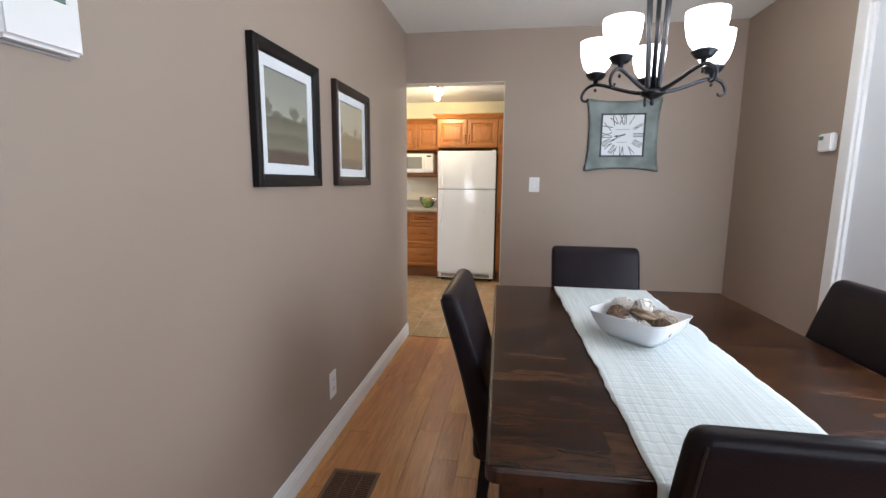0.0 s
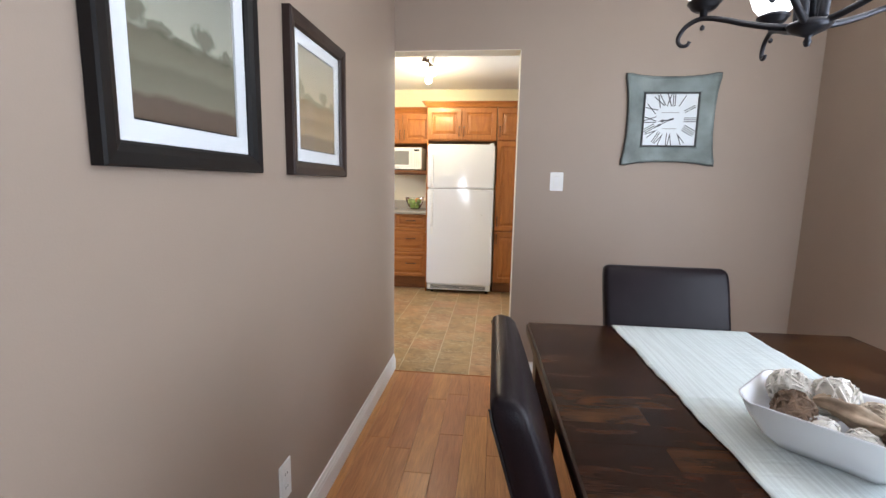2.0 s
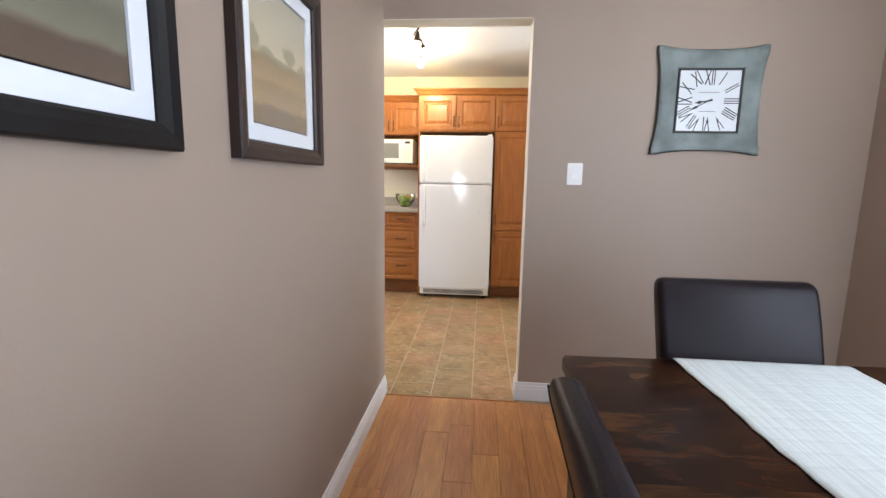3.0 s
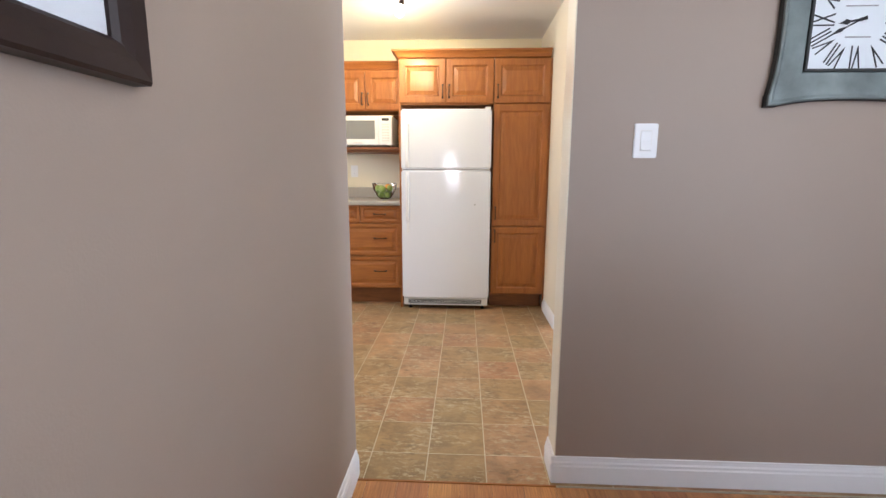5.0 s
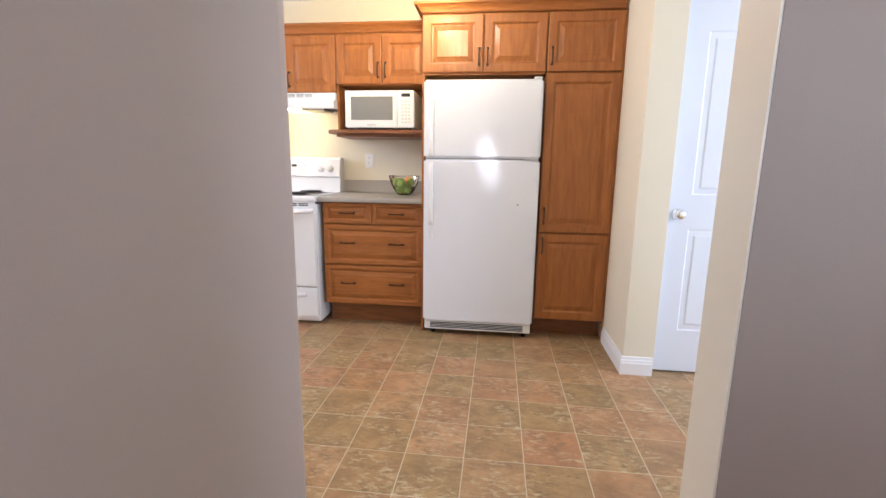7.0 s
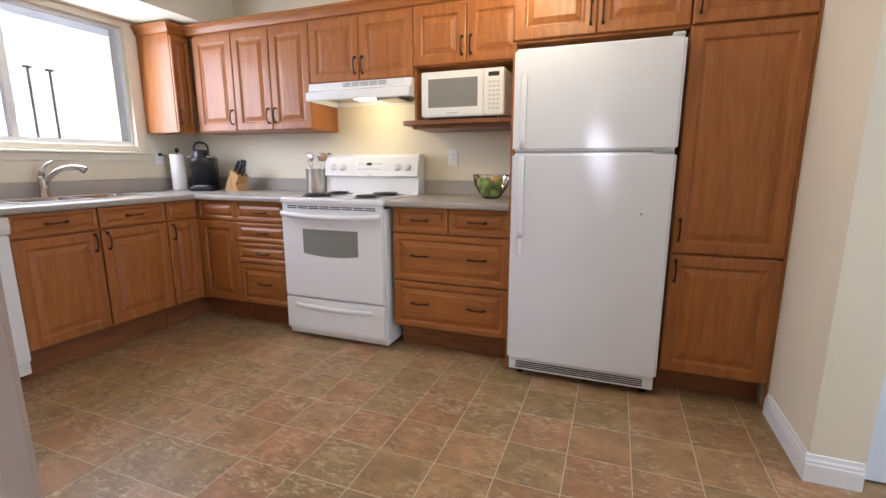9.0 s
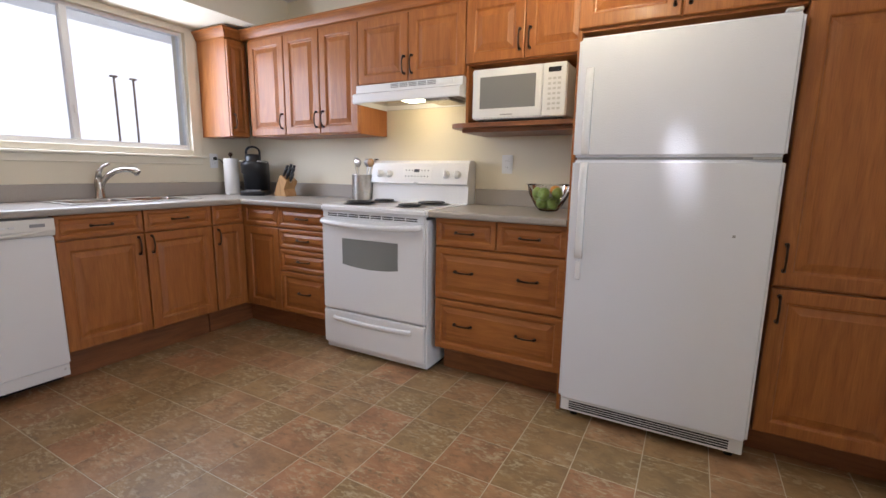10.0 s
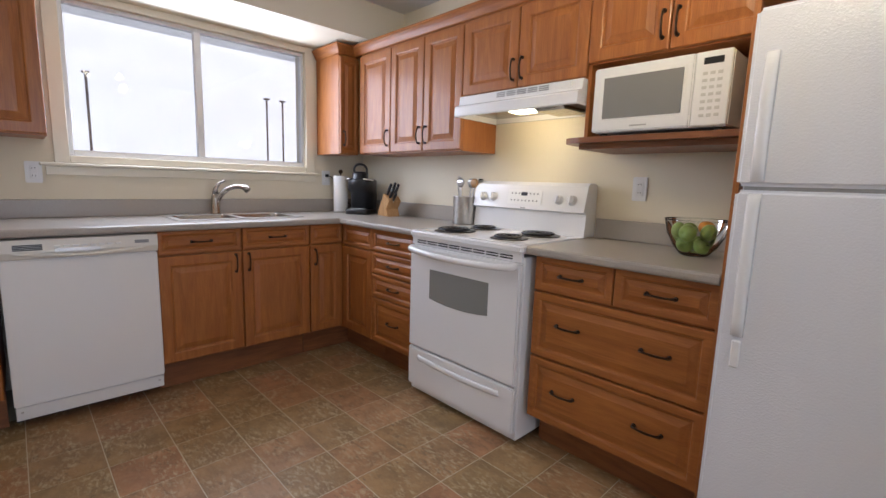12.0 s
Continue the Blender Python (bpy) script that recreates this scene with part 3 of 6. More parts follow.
bar("window_frame", WEST - 0.09, WEST - 0.03, WY1 - 0.016, WY1, WZ0, WZ1)
bar("window_frame", WEST - 0.09, WEST - 0.03, WY0 + 0.028, WY1 - 0.016, WZ0, WZ0 + 0.038)
bar("window_frame", WEST - 0.09, WEST - 0.03, WY0 + 0.028, WY1 - 0.016, WZ1 - 0.022, WZ1)
bar("meeting_rail", WEST - 0.075, WEST - 0.028, 1.615, 1.655, WZ0 + 0.038, WZ1 - 0.022)
bar("latch", WEST - 0.028, WEST - 0.016, 1.63, 1.648, 1.50, 1.55, label="small white window latch")
for y0, y1 in ((WY0 + 0.028, 1.615), (1.655, WY1 - 0.016)):
    p_ = part("pane", box(WEST - 0.06, WEST - 0.056, y0, y1, WZ0 + 0.038, WZ1 - 0.022), M["glass"], win, "clear glass pane"); p_.visible_shadow = False
bar("casing", WEST + 0.001, WEST + 0.016, WY0 - 0.065, WY0 + 0.004, 1.262, 2.199, material=M["ctrim"])
bar("casing", WEST + 0.001, WEST + 0.016, WY1 - 0.004, WY1 + 0.065, 1.262, 2.199, material=M["ctrim"])
bar("casing", WEST + 0.001, WEST + 0.015, WY0 + 0.0045, WY1 - 0.0045, WZ1 - 0.004, 2.199, material=M["ctrim"])
bar("casing", WEST + 0.001, WEST + 0.015, WY0 + 0.0045, WY1 - 0.0045, 1.262, WZ0 + 0.004, material=M["ctrim"])
bar("window_sill", WEST + 0.001, WEST + 0.05, 0.80, 2.47, 1.242, 1.2615, material=M["ctrim"], bevel=0.005)
bar("apron", WEST + 0.001, WEST + 0.018, 0.825, 2.445, 1.192, 1.2415, material=M["ctrim"])

structure("ground", box(-400, 400, -400, 400, -0.5, -0.45), M["ground"], "pale concrete patio and ground outside", "ground")
hs = thing("neighbour_house", "white stucco house wall in bright sun across the patio", "house")
part("wall", box(-11.3, -11.0, -9, 12, -0.449, 4.4), M["ext_wall"], hs)
part("roof", box(-12.5, -10.6, -9.4, 12.4, 4.405, 4.6, 0.02), M["ext_wall"], hs)
part("window", box(-10.998, -10.96, 5.0, 5.5, 1.2, 1.6), M["grey"], hs)
cv = thing("patio_rail", "slim weathered posts on a pale concrete patio edge", "railing")
for y in (1.36, 3.33, 3.555):
    part("post", tube([(-6.1, y, -0.3995), (-6.1, y, 2.27)], 0.013, 8), M["rust"], cv)
    part("post_cap", box(-6.13, -6.07, y - 0.035, y + 0.035, 2.2705, 2.29, 0.003), M["rust"], cv)
part("beam", box(-6.2, -6.0, -3.0, 6.5, -0.449, -0.40), M["ext_wall"], cv)
# living room window behind the walk
w2 = structure("window_2", box(EAST_D + 0.04, EAST_D + 0.1, -5.75, -5.70, 0.5, 2.3, 0.004), M["plastic"], "wide white living room window", "window")
for c in ((-3.80, -3.75, 0.5, 2.3), (-5.70, -3.80, 0.5, 0.55), (-5.70, -3.80, 2.25, 2.3), (-4.78, -4.72, 0.55, 2.25)):
    part("window_frame", box(EAST_D + 0.04, EAST_D + 0.1, *c, 0.004), M["plastic"], w2)
for y0, y1 in ((-5.70, -4.78), (-4.72, -3.80)):
    p_ = part("pane", box(EAST_D + 0.065, EAST_D + 0.07, y0, y1, 0.55, 2.25), M["glass"], w2); p_.visible_shadow = False

# unseen south window, added as the source of the south fill
w4 = structure("window_4", box(1.1, 1.15, SOUTH - 0.09, SOUTH - 0.03, 0.5, 2.3, 0.004), M["plastic"], "unseen white window added at the end of the living room", "window")
for c in ((2.35, 2.40, 0.5, 2.3), (1.15, 2.35, 0.5, 0.55), (1.15, 2.35, 2.25, 2.3)):
    part("window_frame", box(c[0], c[1], SOUTH - 0.09, SOUTH - 0.03, c[2], c[3], 0.004), M["plastic"], w4)
p_ = part("pane", box(1.15, 2.35, SOUTH - 0.065, SOUTH - 0.06, 0.55, 2.25), M["glass"], w4); p_.visible_shadow = False

# ---- kitchen cabinets ----
FACE_Y, FACE_X = 2.322, -2.465


def pull(length=0.10):
    """An arched bronze pull that runs along x, in front of y = 0."""
    h = length / 2
    pts = [(-h, 0.0, 0), (-h, -0.014, 0), (-h * 0.78, -0.021, 0), (-h * 0.4, -0.026, 0), (0, -0.028, 0), (h * 0.4, -0.026, 0), (h * 0.78, -0.021, 0), (h, -0.014, 0), (h, 0, 0)]
    b = tube(pts, 0.004, 6, radii=[0.007, 0.0065, 0.0045, 0.004, 0.0048, 0.004, 0.0045, 0.0065, 0.007])
    for s in (-h, h):
        join(b, lathe([(0, 0.006), (0.008, 0.003), (0.0085, 0.0), (0, 0)], 10), Matrix.Translation((s, 0, 0)) @ Matrix.Rotation(radians(90), 4, "X"))
    return b


PULL = mesh_of("pull", pull(), M["bronze"], True)


def handle(parent, x, z, upright):
    ob = new("handle", PULL); ob.parent = parent; ob["label"] = "arched dark bronze pull"
    ob.matrix_basis = Matrix.Translation((x, -0.0005, z)) @ (Matrix.Rotation(radians(90), 4, "Y") if upright else Matrix.Identity(4))
    return ob


def raised_front(w, h, frame=0.055, d=0.02):
    """A raised-panel front: eased edge, flat frame, bead, groove and a bevelled field. Front at y 0."""
    b = bmesh.new()
    if w < 0.2 or h < 0.2:
        frame = min(frame, min(w, h) * 0.2)
    f = frame
    k = min(1.0, (min(w, h) / 2 - f) / 0.062)
    rings = [(0, d), (0, 0.005), (0.002, 0.0018), (0.006, 0), (f - 0.008, 0), (f - 0.004, 0.0012), (f, 0.004), (f + 0.003, 0.0095), (f + 0.010 * k, 0.0105), (f + 0.034 * k, 0.0035), (f + 0.037 * k, 0.002), (f + 0.04 * k, 0.0015)]
    last = None
    for i, y in rings:
        r = [b.verts.new(c) for c in ((i, y, i), (w - i, y, i), (w - i, y, h - i), (i, y, h - i))]
        if last:
            for q in range(4):
                b.faces.new((last[q], last[(q + 1) % 4], r[(q + 1) % 4], r[q]))
        else:
            b.faces.new(r[::-1])
        last = r
    b.faces.new(last)
    return b


def cabinet(name, label, at, w, d, z0, z1, fronts, toe=0.0, reach=(0, 0), recess=0.12, category="cabinet", group="oak kitchen cabinets", body_top=None):
    """A unit with its front plane at local y 0; fronts: (kind, x0, x1, z0, z1, handles)."""
    c = thing(name, label, category, at, group)
    part("body", box(0.0008, w - 0.0008, 0.021, d, z0 + toe, body_top or z1, 0.0008), M["oak_v"], c)
    if toe:
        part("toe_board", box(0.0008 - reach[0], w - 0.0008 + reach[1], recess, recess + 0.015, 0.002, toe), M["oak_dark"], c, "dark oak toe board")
    for kind_, x0, x1, a, b_, hs_ in fronts:
        gap = 0.0018
        fr = part(kind_, raised_front(x1 - x0 - 2 * gap, b_ - a - 2 * gap, 0.058 if kind_ == "door" else 0.036), M["oak_v" if kind_ == "door" else "oak_h"], c, at=(x0 + gap, 0, a + gap))
        for hx, hz, up in hs_:
            handle(fr, hx - x0 - gap, hz - a - gap, up)
    return c


def N(x, y=FACE_Y):
    return Matrix.Translation((x, y, 0))


def Wm(y, x=FACE_X):
    return Matrix.Translation((x, y, 0)) @ Matrix.Rotation(radians(90), 4, "Z")


def crown(bm, pts, z0, h=0.07, out=0.05):
    """A moulding along plan points; it steps outwards to the right of the way."""
    prof = [(0.0, 0.0), (0.008, 0.006), (0.012, 0.018), (0.022, 0.034), (0.036, 0.048), (out - 0.006, h - 0.016), (out, h - 0.012), (out, h), (-0.02, h), (-0.02, 0.0)]
    n = len(pts); rings = []
    for i, p in enumerate(pts):
        p = Vector(p); a = (p - Vector(pts[i - 1])).normalized() if i else None; c = (Vector(pts[i + 1]) - p).normalized() if i < n - 1 else None
        na = Vector((a.y, -a.x)) if a else None; nc = Vector((c.y, -c.x)) if c else None
        if na and nc:
            m_ = (na + nc); m_ = m_ / max(0.3, m_.dot(na))
        else:
            m_ = na or nc
        rings.append([bm.verts.new((p.x + m_.x * u, p.y + m_.y * u, z0 + v)) for u, v in prof])
    for p, q in zip(rings, rings[1:]):
        for k in range(len(prof)):
            j = (k + 1) % len(prof)
            bm.faces.new((p[k], q[k], q[j], p[j]))
    bm.faces.new(rings[0]); bm.faces.new(rings[-1][::-1])
    return bm


BT = 0.917
D = NORTH - FACE_Y - 0.002
# base units along the window wall
cabinet("base_cabinet", "oak base cabinet at the end of the sink counter", Wm(0.068), 0.517, 0.585, 0, BT, [("drawer", 0, 0.517, 0.785, BT, [(0.23, 0.85, False)]), ("door", 0, 0.517, 0.18, 0.78, [(0.41, 0.70, True)])], 0.175)
cabinet("base_cabinet", "oak sink base cabinet with two raised-panel doors and false drawers", Wm(1.21), 0.865, 0.585, 0, BT,
        [("drawer", 0, 0.43, 0.785, BT, [(0.215, 0.852, False)]), ("drawer", 0.435, 0.865, 0.785, BT, [(0.65, 0.852, False)]),
         ("door", 0, 0.43, 0.18, 0.78, [(0.395, 0.71, True)]), ("door", 0.435, 0.865, 0.18, 0.78, [(0.47, 0.71, True)])], 0.175, body_top=0.76)
sink_front = [o for o in scene.collection.all_objects if o.get("label", "").startswith("oak sink base")][0]
part("front_rail", box(0.0008, 0.864, 0.0212, 0.045, 0.7605, BT), M["oak_h"], sink_front)
cabinet("base_cabinet", "narrow oak base cabinet beside the inner corner", Wm(2.08), FACE_Y - 2.08, 0.585, 0, BT,
        [("drawer", 0, FACE_Y - 2.08, 0.785, BT, []), ("door", 0, FACE_Y - 2.08, 0.18, 0.78, [(0.035, 0.70, True)])], 0.175, (0, 0.119))
# base units along the range wall
corner = cabinet("base_cabinet", "narrow oak corner base cabinet with one slim door", N(-2.4635), 0.3515, D, 0, BT, [("drawer", 0, 0.3515, 0.77, BT, []), ("door", 0, 0.3515, 0.175, 0.766, [])], 0.17, (0.1355, 0))
part("corner_post", box(-0.036, -0.0004, 0.0025, 0.034, 0.17, BT), M["oak_v"], corner)
cabinet("drawer_cabinet", "oak four-drawer base cabinet beside the range", N(-2.1115), 0.4435, D, 0, BT,
        [("drawer", 0, 0.4435, 0.77, BT, [(0.23, 0.84, False)]), ("drawer", 0, 0.4435, 0.628, 0.766, [(0.23, 0.695, False)]),
         ("drawer", 0, 0.4435, 0.475, 0.623, [(0.23, 0.55, False)]), ("drawer", 0, 0.4435, 0.175, 0.47, [(0.23, 0.33, False)])], 0.17)
cabinet("drawer_cabinet", "oak base cabinet with two small and two wide drawers", N(-0.865), 0.725, D, 0, BT,
        [("drawer", 0, 0.36, 0.76, BT, [(0.18, 0.84, False)]), ("drawer", 0.362, 0.725, 0.76, BT, [(0.54, 0.84, False)]),
         ("drawer", 0, 0.725, 0.464, 0.755, [(0.18, 0.625, False), (0.54, 0.625, False)]),
         ("drawer", 0, 0.725, 0.166, 0.459, [(0.18, 0.325, False), (0.54, 0.325, False)])], 0.17)
# fridge surround and pantry
gable = thing("fridge_side_panel", "oak side panel beside the refrigerator", "panel", None)
part("panel", box(-0.139, -0.122, 2.29, NORTH - 0.002, 0, 2.13, 0.001), M["oak_v"], gable)
PY = 2.275
cabinet("wall_cabinet", "oak cabinet over the refrigerator with two raised-panel doors", N(-0.138, PY), 0.795, NORTH - PY - 0.002, 1.765, 2.135,
        [("door", 0, 0.396, 1.775, 2.13, [(0.37, 1.87, True)]), ("door", 0.398, 0.795, 1.775, 2.13, [(0.424, 1.87, True)])], group="oak wall cabinets")
pantry = cabinet("pantry_cabinet", "tall oak pantry cabinet with three raised-panel doors", N(0.66, PY), 0.462, NORTH - PY - 0.002, 0, 2.135,
        [("door", 0, 0.462, 1.775, 2.13, [(0.03, 1.87, True)]), ("door", 0, 0.462, 0.748, 1.768, [(0.03, 0.86, True)]), ("door", 0, 0.462, 0.14, 0.742, [(0.03, 0.66, True)])], 0.135, recess=0.12)
part("filler_strip", box(0.4625, 0.474, 0.008, 0.030, 0.0, 2.134), M["oak_v"], pantry)
# wall units
UY, UX = 2.585, -2.735
DU = NORTH - UY - 0.002
cabinet("wall_cabinet", "oak wall cabinet, single raised-panel door, by the corner", N(-2.66, UY), 0.375, DU, 1.405, 2.115, [("door", 0.0, 0.375, 1.41, 2.10, [(0.345, 1.51, True)])], group="oak wall cabinets")
cabinet("wall_cabinet", "oak wall cabinet with two tall raised-panel doors", N(-2.283, UY), 0.675, DU, 1.405, 2.115,
        [("door", 0, 0.336, 1.41, 2.10, [(0.306, 1.51, True)]), ("door", 0.339, 0.675, 1.41, 2.10, [(0.369, 1.51, True)])], group="oak wall cabinets")
cabinet("wall_cabinet", "short oak wall cabinet above the range hood", N(-1.606, UY), 0.772, DU, 1.702, 2.115,
        [("door", 0, 0.385, 1.707, 2.10, [(0.358, 1.80, True)]), ("door", 0.387, 0.772, 1.707, 2.10, [(0.414, 1.80, True)])], group="oak wall cabinets")
cabinet("wall_cabinet", "short oak wall cabinet above the microwave shelf", N(-0.832, UY), 0.692, DU, 1.757, 2.115,
        [("door", 0, 0.345, 1.762, 2.10, [(0.318, 1.86, True)]), ("door", 0.347, 0.692, 1.762, 2.10, [(0.374, 1.86, True)])], group="oak wall cabinets")
cabinet("wall_cabinet", "slim oak wall cabinet in the corner by the window", Wm(2.468, UX), UY - 2.468 + 0.05, UX - WEST - 0.002, 1.405, 2.115, [("door", 0.003, UY - 2.468 + 0.05, 1.41, 2.10, [(0.03, 1.52, True)])], group="oak wall cabinets")
cabinet("wall_cabinet", "oak wall cabinet over the counter end, before the window", Wm(0.068, UX), 0.762, UX - WEST - 0.002, 1.385, 2.115,
        [("door", 0, 0.41, 1.39, 2.10, [(0.382, 1.50, True)]), ("door", 0.414, 0.762, 1.39, 2.10, [(0.442, 1.50, True)])], group="oak wall cabinets")
cr_ = thing("crown_moulding", "oak crown moulding along the tops of the cabinets", "moulding")
part("moulding", crown(bmesh.new(), [(-0.1405, UY + 0.018), (-2.70, UY + 0.018), (UX - 0.018, UY + 0.018), (UX - 0.018, 2.469), (WEST + 0.004, 2.469)][::-1], 2.117, 0.065, 0.045), M["oak_h"], cr_)
part("moulding", crown(bmesh.new(), [(1.121, PY + 0.015), (-0.1385, PY + 0.015), (-0.1385, UY + 0.0)][::-1], 2.137, 0.06, 0.05), M["oak_h"], cr_)
part("moulding", crown(bmesh.new(), [(UX - 0.018, 0.83), (UX - 0.018, 0.069)][::-1], 2.117, 0.065, 0.045), M["oak_h"], cr_)
# microwave shelf
sh = thing("microwave_shelf", "oak open shelf holding the microwave", "shelf")
out = [(-0.141, 2.50), (-0.141, NORTH - 0.003), (-0.90, NORTH - 0.003), (-0.90, 2.60), (-0.885, 2.54), (-0.85, 2.51), (-0.80, 2.50)]
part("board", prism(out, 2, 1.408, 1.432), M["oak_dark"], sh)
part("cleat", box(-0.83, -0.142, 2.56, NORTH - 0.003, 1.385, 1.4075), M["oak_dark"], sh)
part("side_panel", box(-0.831, -0.815, 2.60, NORTH - 0.003, 1.4325, 1.7565), M["oak_v"], sh)
part("back_panel", box(-0.8145, -0.142, NORTH - 0.02, NORTH - 0.003, 1.4325, 1.7565), M["oak_v"], sh)

# ---- countertops ----
CT, CB = 0.955, 0.9175
ct = thing("countertop", "grey speckled laminate worktop with rolled front edge and upstand", "countertop")
SX0, SX1, SY0, SY1 = -3.00, -2.60, 1.345, 2.095
bm = bmesh.new()
for c in ((WEST + 0.002, FACE_X + 0.015, 0.068, SY0), (WEST + 0.002, SX0, SY0, SY1), (SX1, FACE_X + 0.015, SY0, SY1)):
    box(c[0], c[1], c[2], c[3], CB, CT, bm=bm)
edge = [(FACE_X + u, v) for u, v in ((0.015, CB), (0.021, CB), (0.0265, CB + 0.006), (0.028, CB + 0.014), (0.028, CT - 0.012), (0.025, CT - 0.004), (0.015, CT))]
join(bm, prism(edge, 1, 0.068, FACE_Y - 0.023))
box(WEST + 0.002, FACE_X + 0.015, SY1, NORTH - 0.002, CB, CT, bm=bm)
part("worktop", bm, M["counter"], ct)
nedge = [(FACE_Y - 0.02, CB), (FACE_Y - 0.031, CB), (FACE_Y - 0.037, CB + 0.007), (FACE_Y - 0.038, CB + 0.014), (FACE_Y - 0.038, CT - 0.012), (FACE_Y - 0.035, CT - 0.004), (FACE_Y - 0.025, CT), (NORTH - 0.002, CT), (NORTH - 0.002, CB)]
part("worktop", prism(nedge, 0, FACE_X + 0.0155, -1.662), M["counter"], ct)
part("worktop", prism(nedge, 0, -0.888, -0.141), M["counter"], ct)
for c in ((WEST + 0.002, WEST + 0.02, 0.068, NORTH - 0.003), (WEST + 0.021, -1.662, NORTH - 0.021, NORTH - 0.003), (-0.888, -0.141, NORTH - 0.021, NORTH - 0.003)):
    part("upstand", box(*c, CT + 0.0005, 1.056, 0.003), M["counter"], ct)

# ---- dishwasher ----
dw = thing("dishwasher", "white built-in dishwasher with almond control panel", "dishwasher", Wm(0.61))
part("body", box(0.004, 0.596, 0.03, 0.57, 0.10, 0.90), M["plastic"], dw)
part("door", box(0, 0.6, 0.0, 0.028, 0.128, 0.815, 0.006, seg=2), M["white"], dw)
pn = part("control_panel", prism([(-0.012, 0.822), (-0.022, 0.85), (-0.018, 0.905), (0.0, 0.909), (0.028, 0.909), (0.028, 0.819), (-0.004, 0.817)], 0, 0.0, 0.6), M["offwhite"], dw, "almond control panel")
for z in (0.862, 0.869, 0.876, 0.883):
    part("vent_slot", box(0.05, 0.15, -0.0232, -0.018, z - 0.003, z + 0.0015), M["black"], pn)
for i in range(8):
    part("button", box(0.19 + i * 0.033, 0.213 + i * 0.033, -0.0235, -0.018, 0.866, 0.876, 0.001), M["plastic"], pn)
part("dial_patch", box(0.50, 0.56, -0.0225, -0.018, 0.866, 0.882), M["grey"], pn)
part("handle", tube(flow([(0.02, -0.010, 0.848), (0.15, -0.022, 0.834), (0.30, -0.026, 0.829), (0.45, -0.022, 0.834), (0.58, -0.010, 0.848)]), 0.008, 8), M["offwhite"], dw, smooth=True)
part("label_plate", box(0.19, 0.36, -0.0236, -0.018, 0.846, 0.862, 0.0005), M["steel"], pn)
part("toe_panel", box(0.004, 0.596, 0.010, 0.03, 0.062, 0.125, 0.002), M["plastic"], dw)
# near-black board paints the shade in the recess under the dishwasher
part("foot_panel", box(0.0, 0.6, 0.14, 0.15, 0.002, 0.10), M["darkgap"], dw)
for x in (0.025, 0.575):
    part("screw", lathe([(0, 0.003), (0.005, 0.002), (0.006, 0), (0, 0)], 8), M["steel"], dw, at=Matrix.Translation((x, 0.0098, 0.10)) @ Matrix.Rotation(radians(90), 4, "X"))

# ---- sink and faucet ----
sk = thing("kitchen_sink", "stainless steel double bowl sink set in the counter", "sink")


def basin(x0, x1, y0, y1, depth=0.17, r=0.05):
    b = bmesh.new(); rings = []
    for ins, z in ((0, CT + 0.003), (0.004, CT - 0.002), (0.012, CT - depth + 0.03), (0.04, CT - depth)):
        ring = []
        for cx, cy, a0 in ((x1 - r, y1 - r, 0), (x0 + r, y1 - r, 90), (x0 + r, y0 + r, 180), (x1 - r, y0 + r, 270)):
            for k in range(6):
                a = radians(a0 + 18 * k); rr = max(0.01, r - ins)
                ring.append(b.verts.new((cx + rr * math.cos(a), cy + rr * math.sin(a), z)))
        rings.append(ring)
    for p, q in zip(rings, rings[1:]):
        for i in range(len(p)):
            j = (i + 1) % len(p); b.faces.new((p[i], q[i], q[j], p[j]))
    b.faces.new(rings[-1])
    return b


# bowls take darker nickel than the rim, to paint the shade inside
part("basin", basin(-2.95, -2.63, 1.375, 1.70), M["nickel"], sk, smooth=True)
part("basin", basin(-2.95, -2.63, 1.735, 2.065), M["nickel"], sk, smooth=True)
bm = bmesh.new()
for c in ((-3.02, -2.95, 1.34, 2.10), (-2.63, -2.59, 1.34, 2.10), (-2.95, -2.63, 1.34, 1.375), (-2.95, -2.63, 1.70, 1.735), (-2.95, -2.63, 2.065, 2.10)):
    box(*c, CT + 0.0008, CT + 0.0065, bm=bm)
part("rim", bm, M["steel"], sk)
fc = thing("faucet", "brushed nickel single-lever pull-out kitchen faucet", "faucet", Matrix.Translation((-2.985, 1.665, CT + 0.005)))
part("base", lathe([(0, 0), (0.033, 0), (0.034, 0.008), (0.027, 0.014), (0.026, 0.10), (0.024, 0.125), (0.012, 0.14), (0, 0.142)], 20), M["nickel"], fc, smooth=True)
part("spout", tube(flow([(0, 0, 0.07), (0.03, 0.025, 0.13), (0.07, 0.06, 0.172), (0.115, 0.10, 0.188), (0.155, 0.135, 0.183), (0.175, 0.152, 0.165)], 4), 0.016, 14, radii=[0.018] * 4 + [0.017] * 4 + [0.0155] * 4 + [0.016] * 4 + [0.019, 0.0205, 0.021, 0.0215, 0.0215]), M["nickel"], fc, smooth=True)
part("lever", tube([(0, 0, 0.135), (0.0, 0.004, 0.17), (0.015, 0.022, 0.205), (0.04, 0.05, 0.225)], 0.01, 10, radii=[0.02, 0.015, 0.010, 0.008]), M["nickel"], fc, smooth=True)

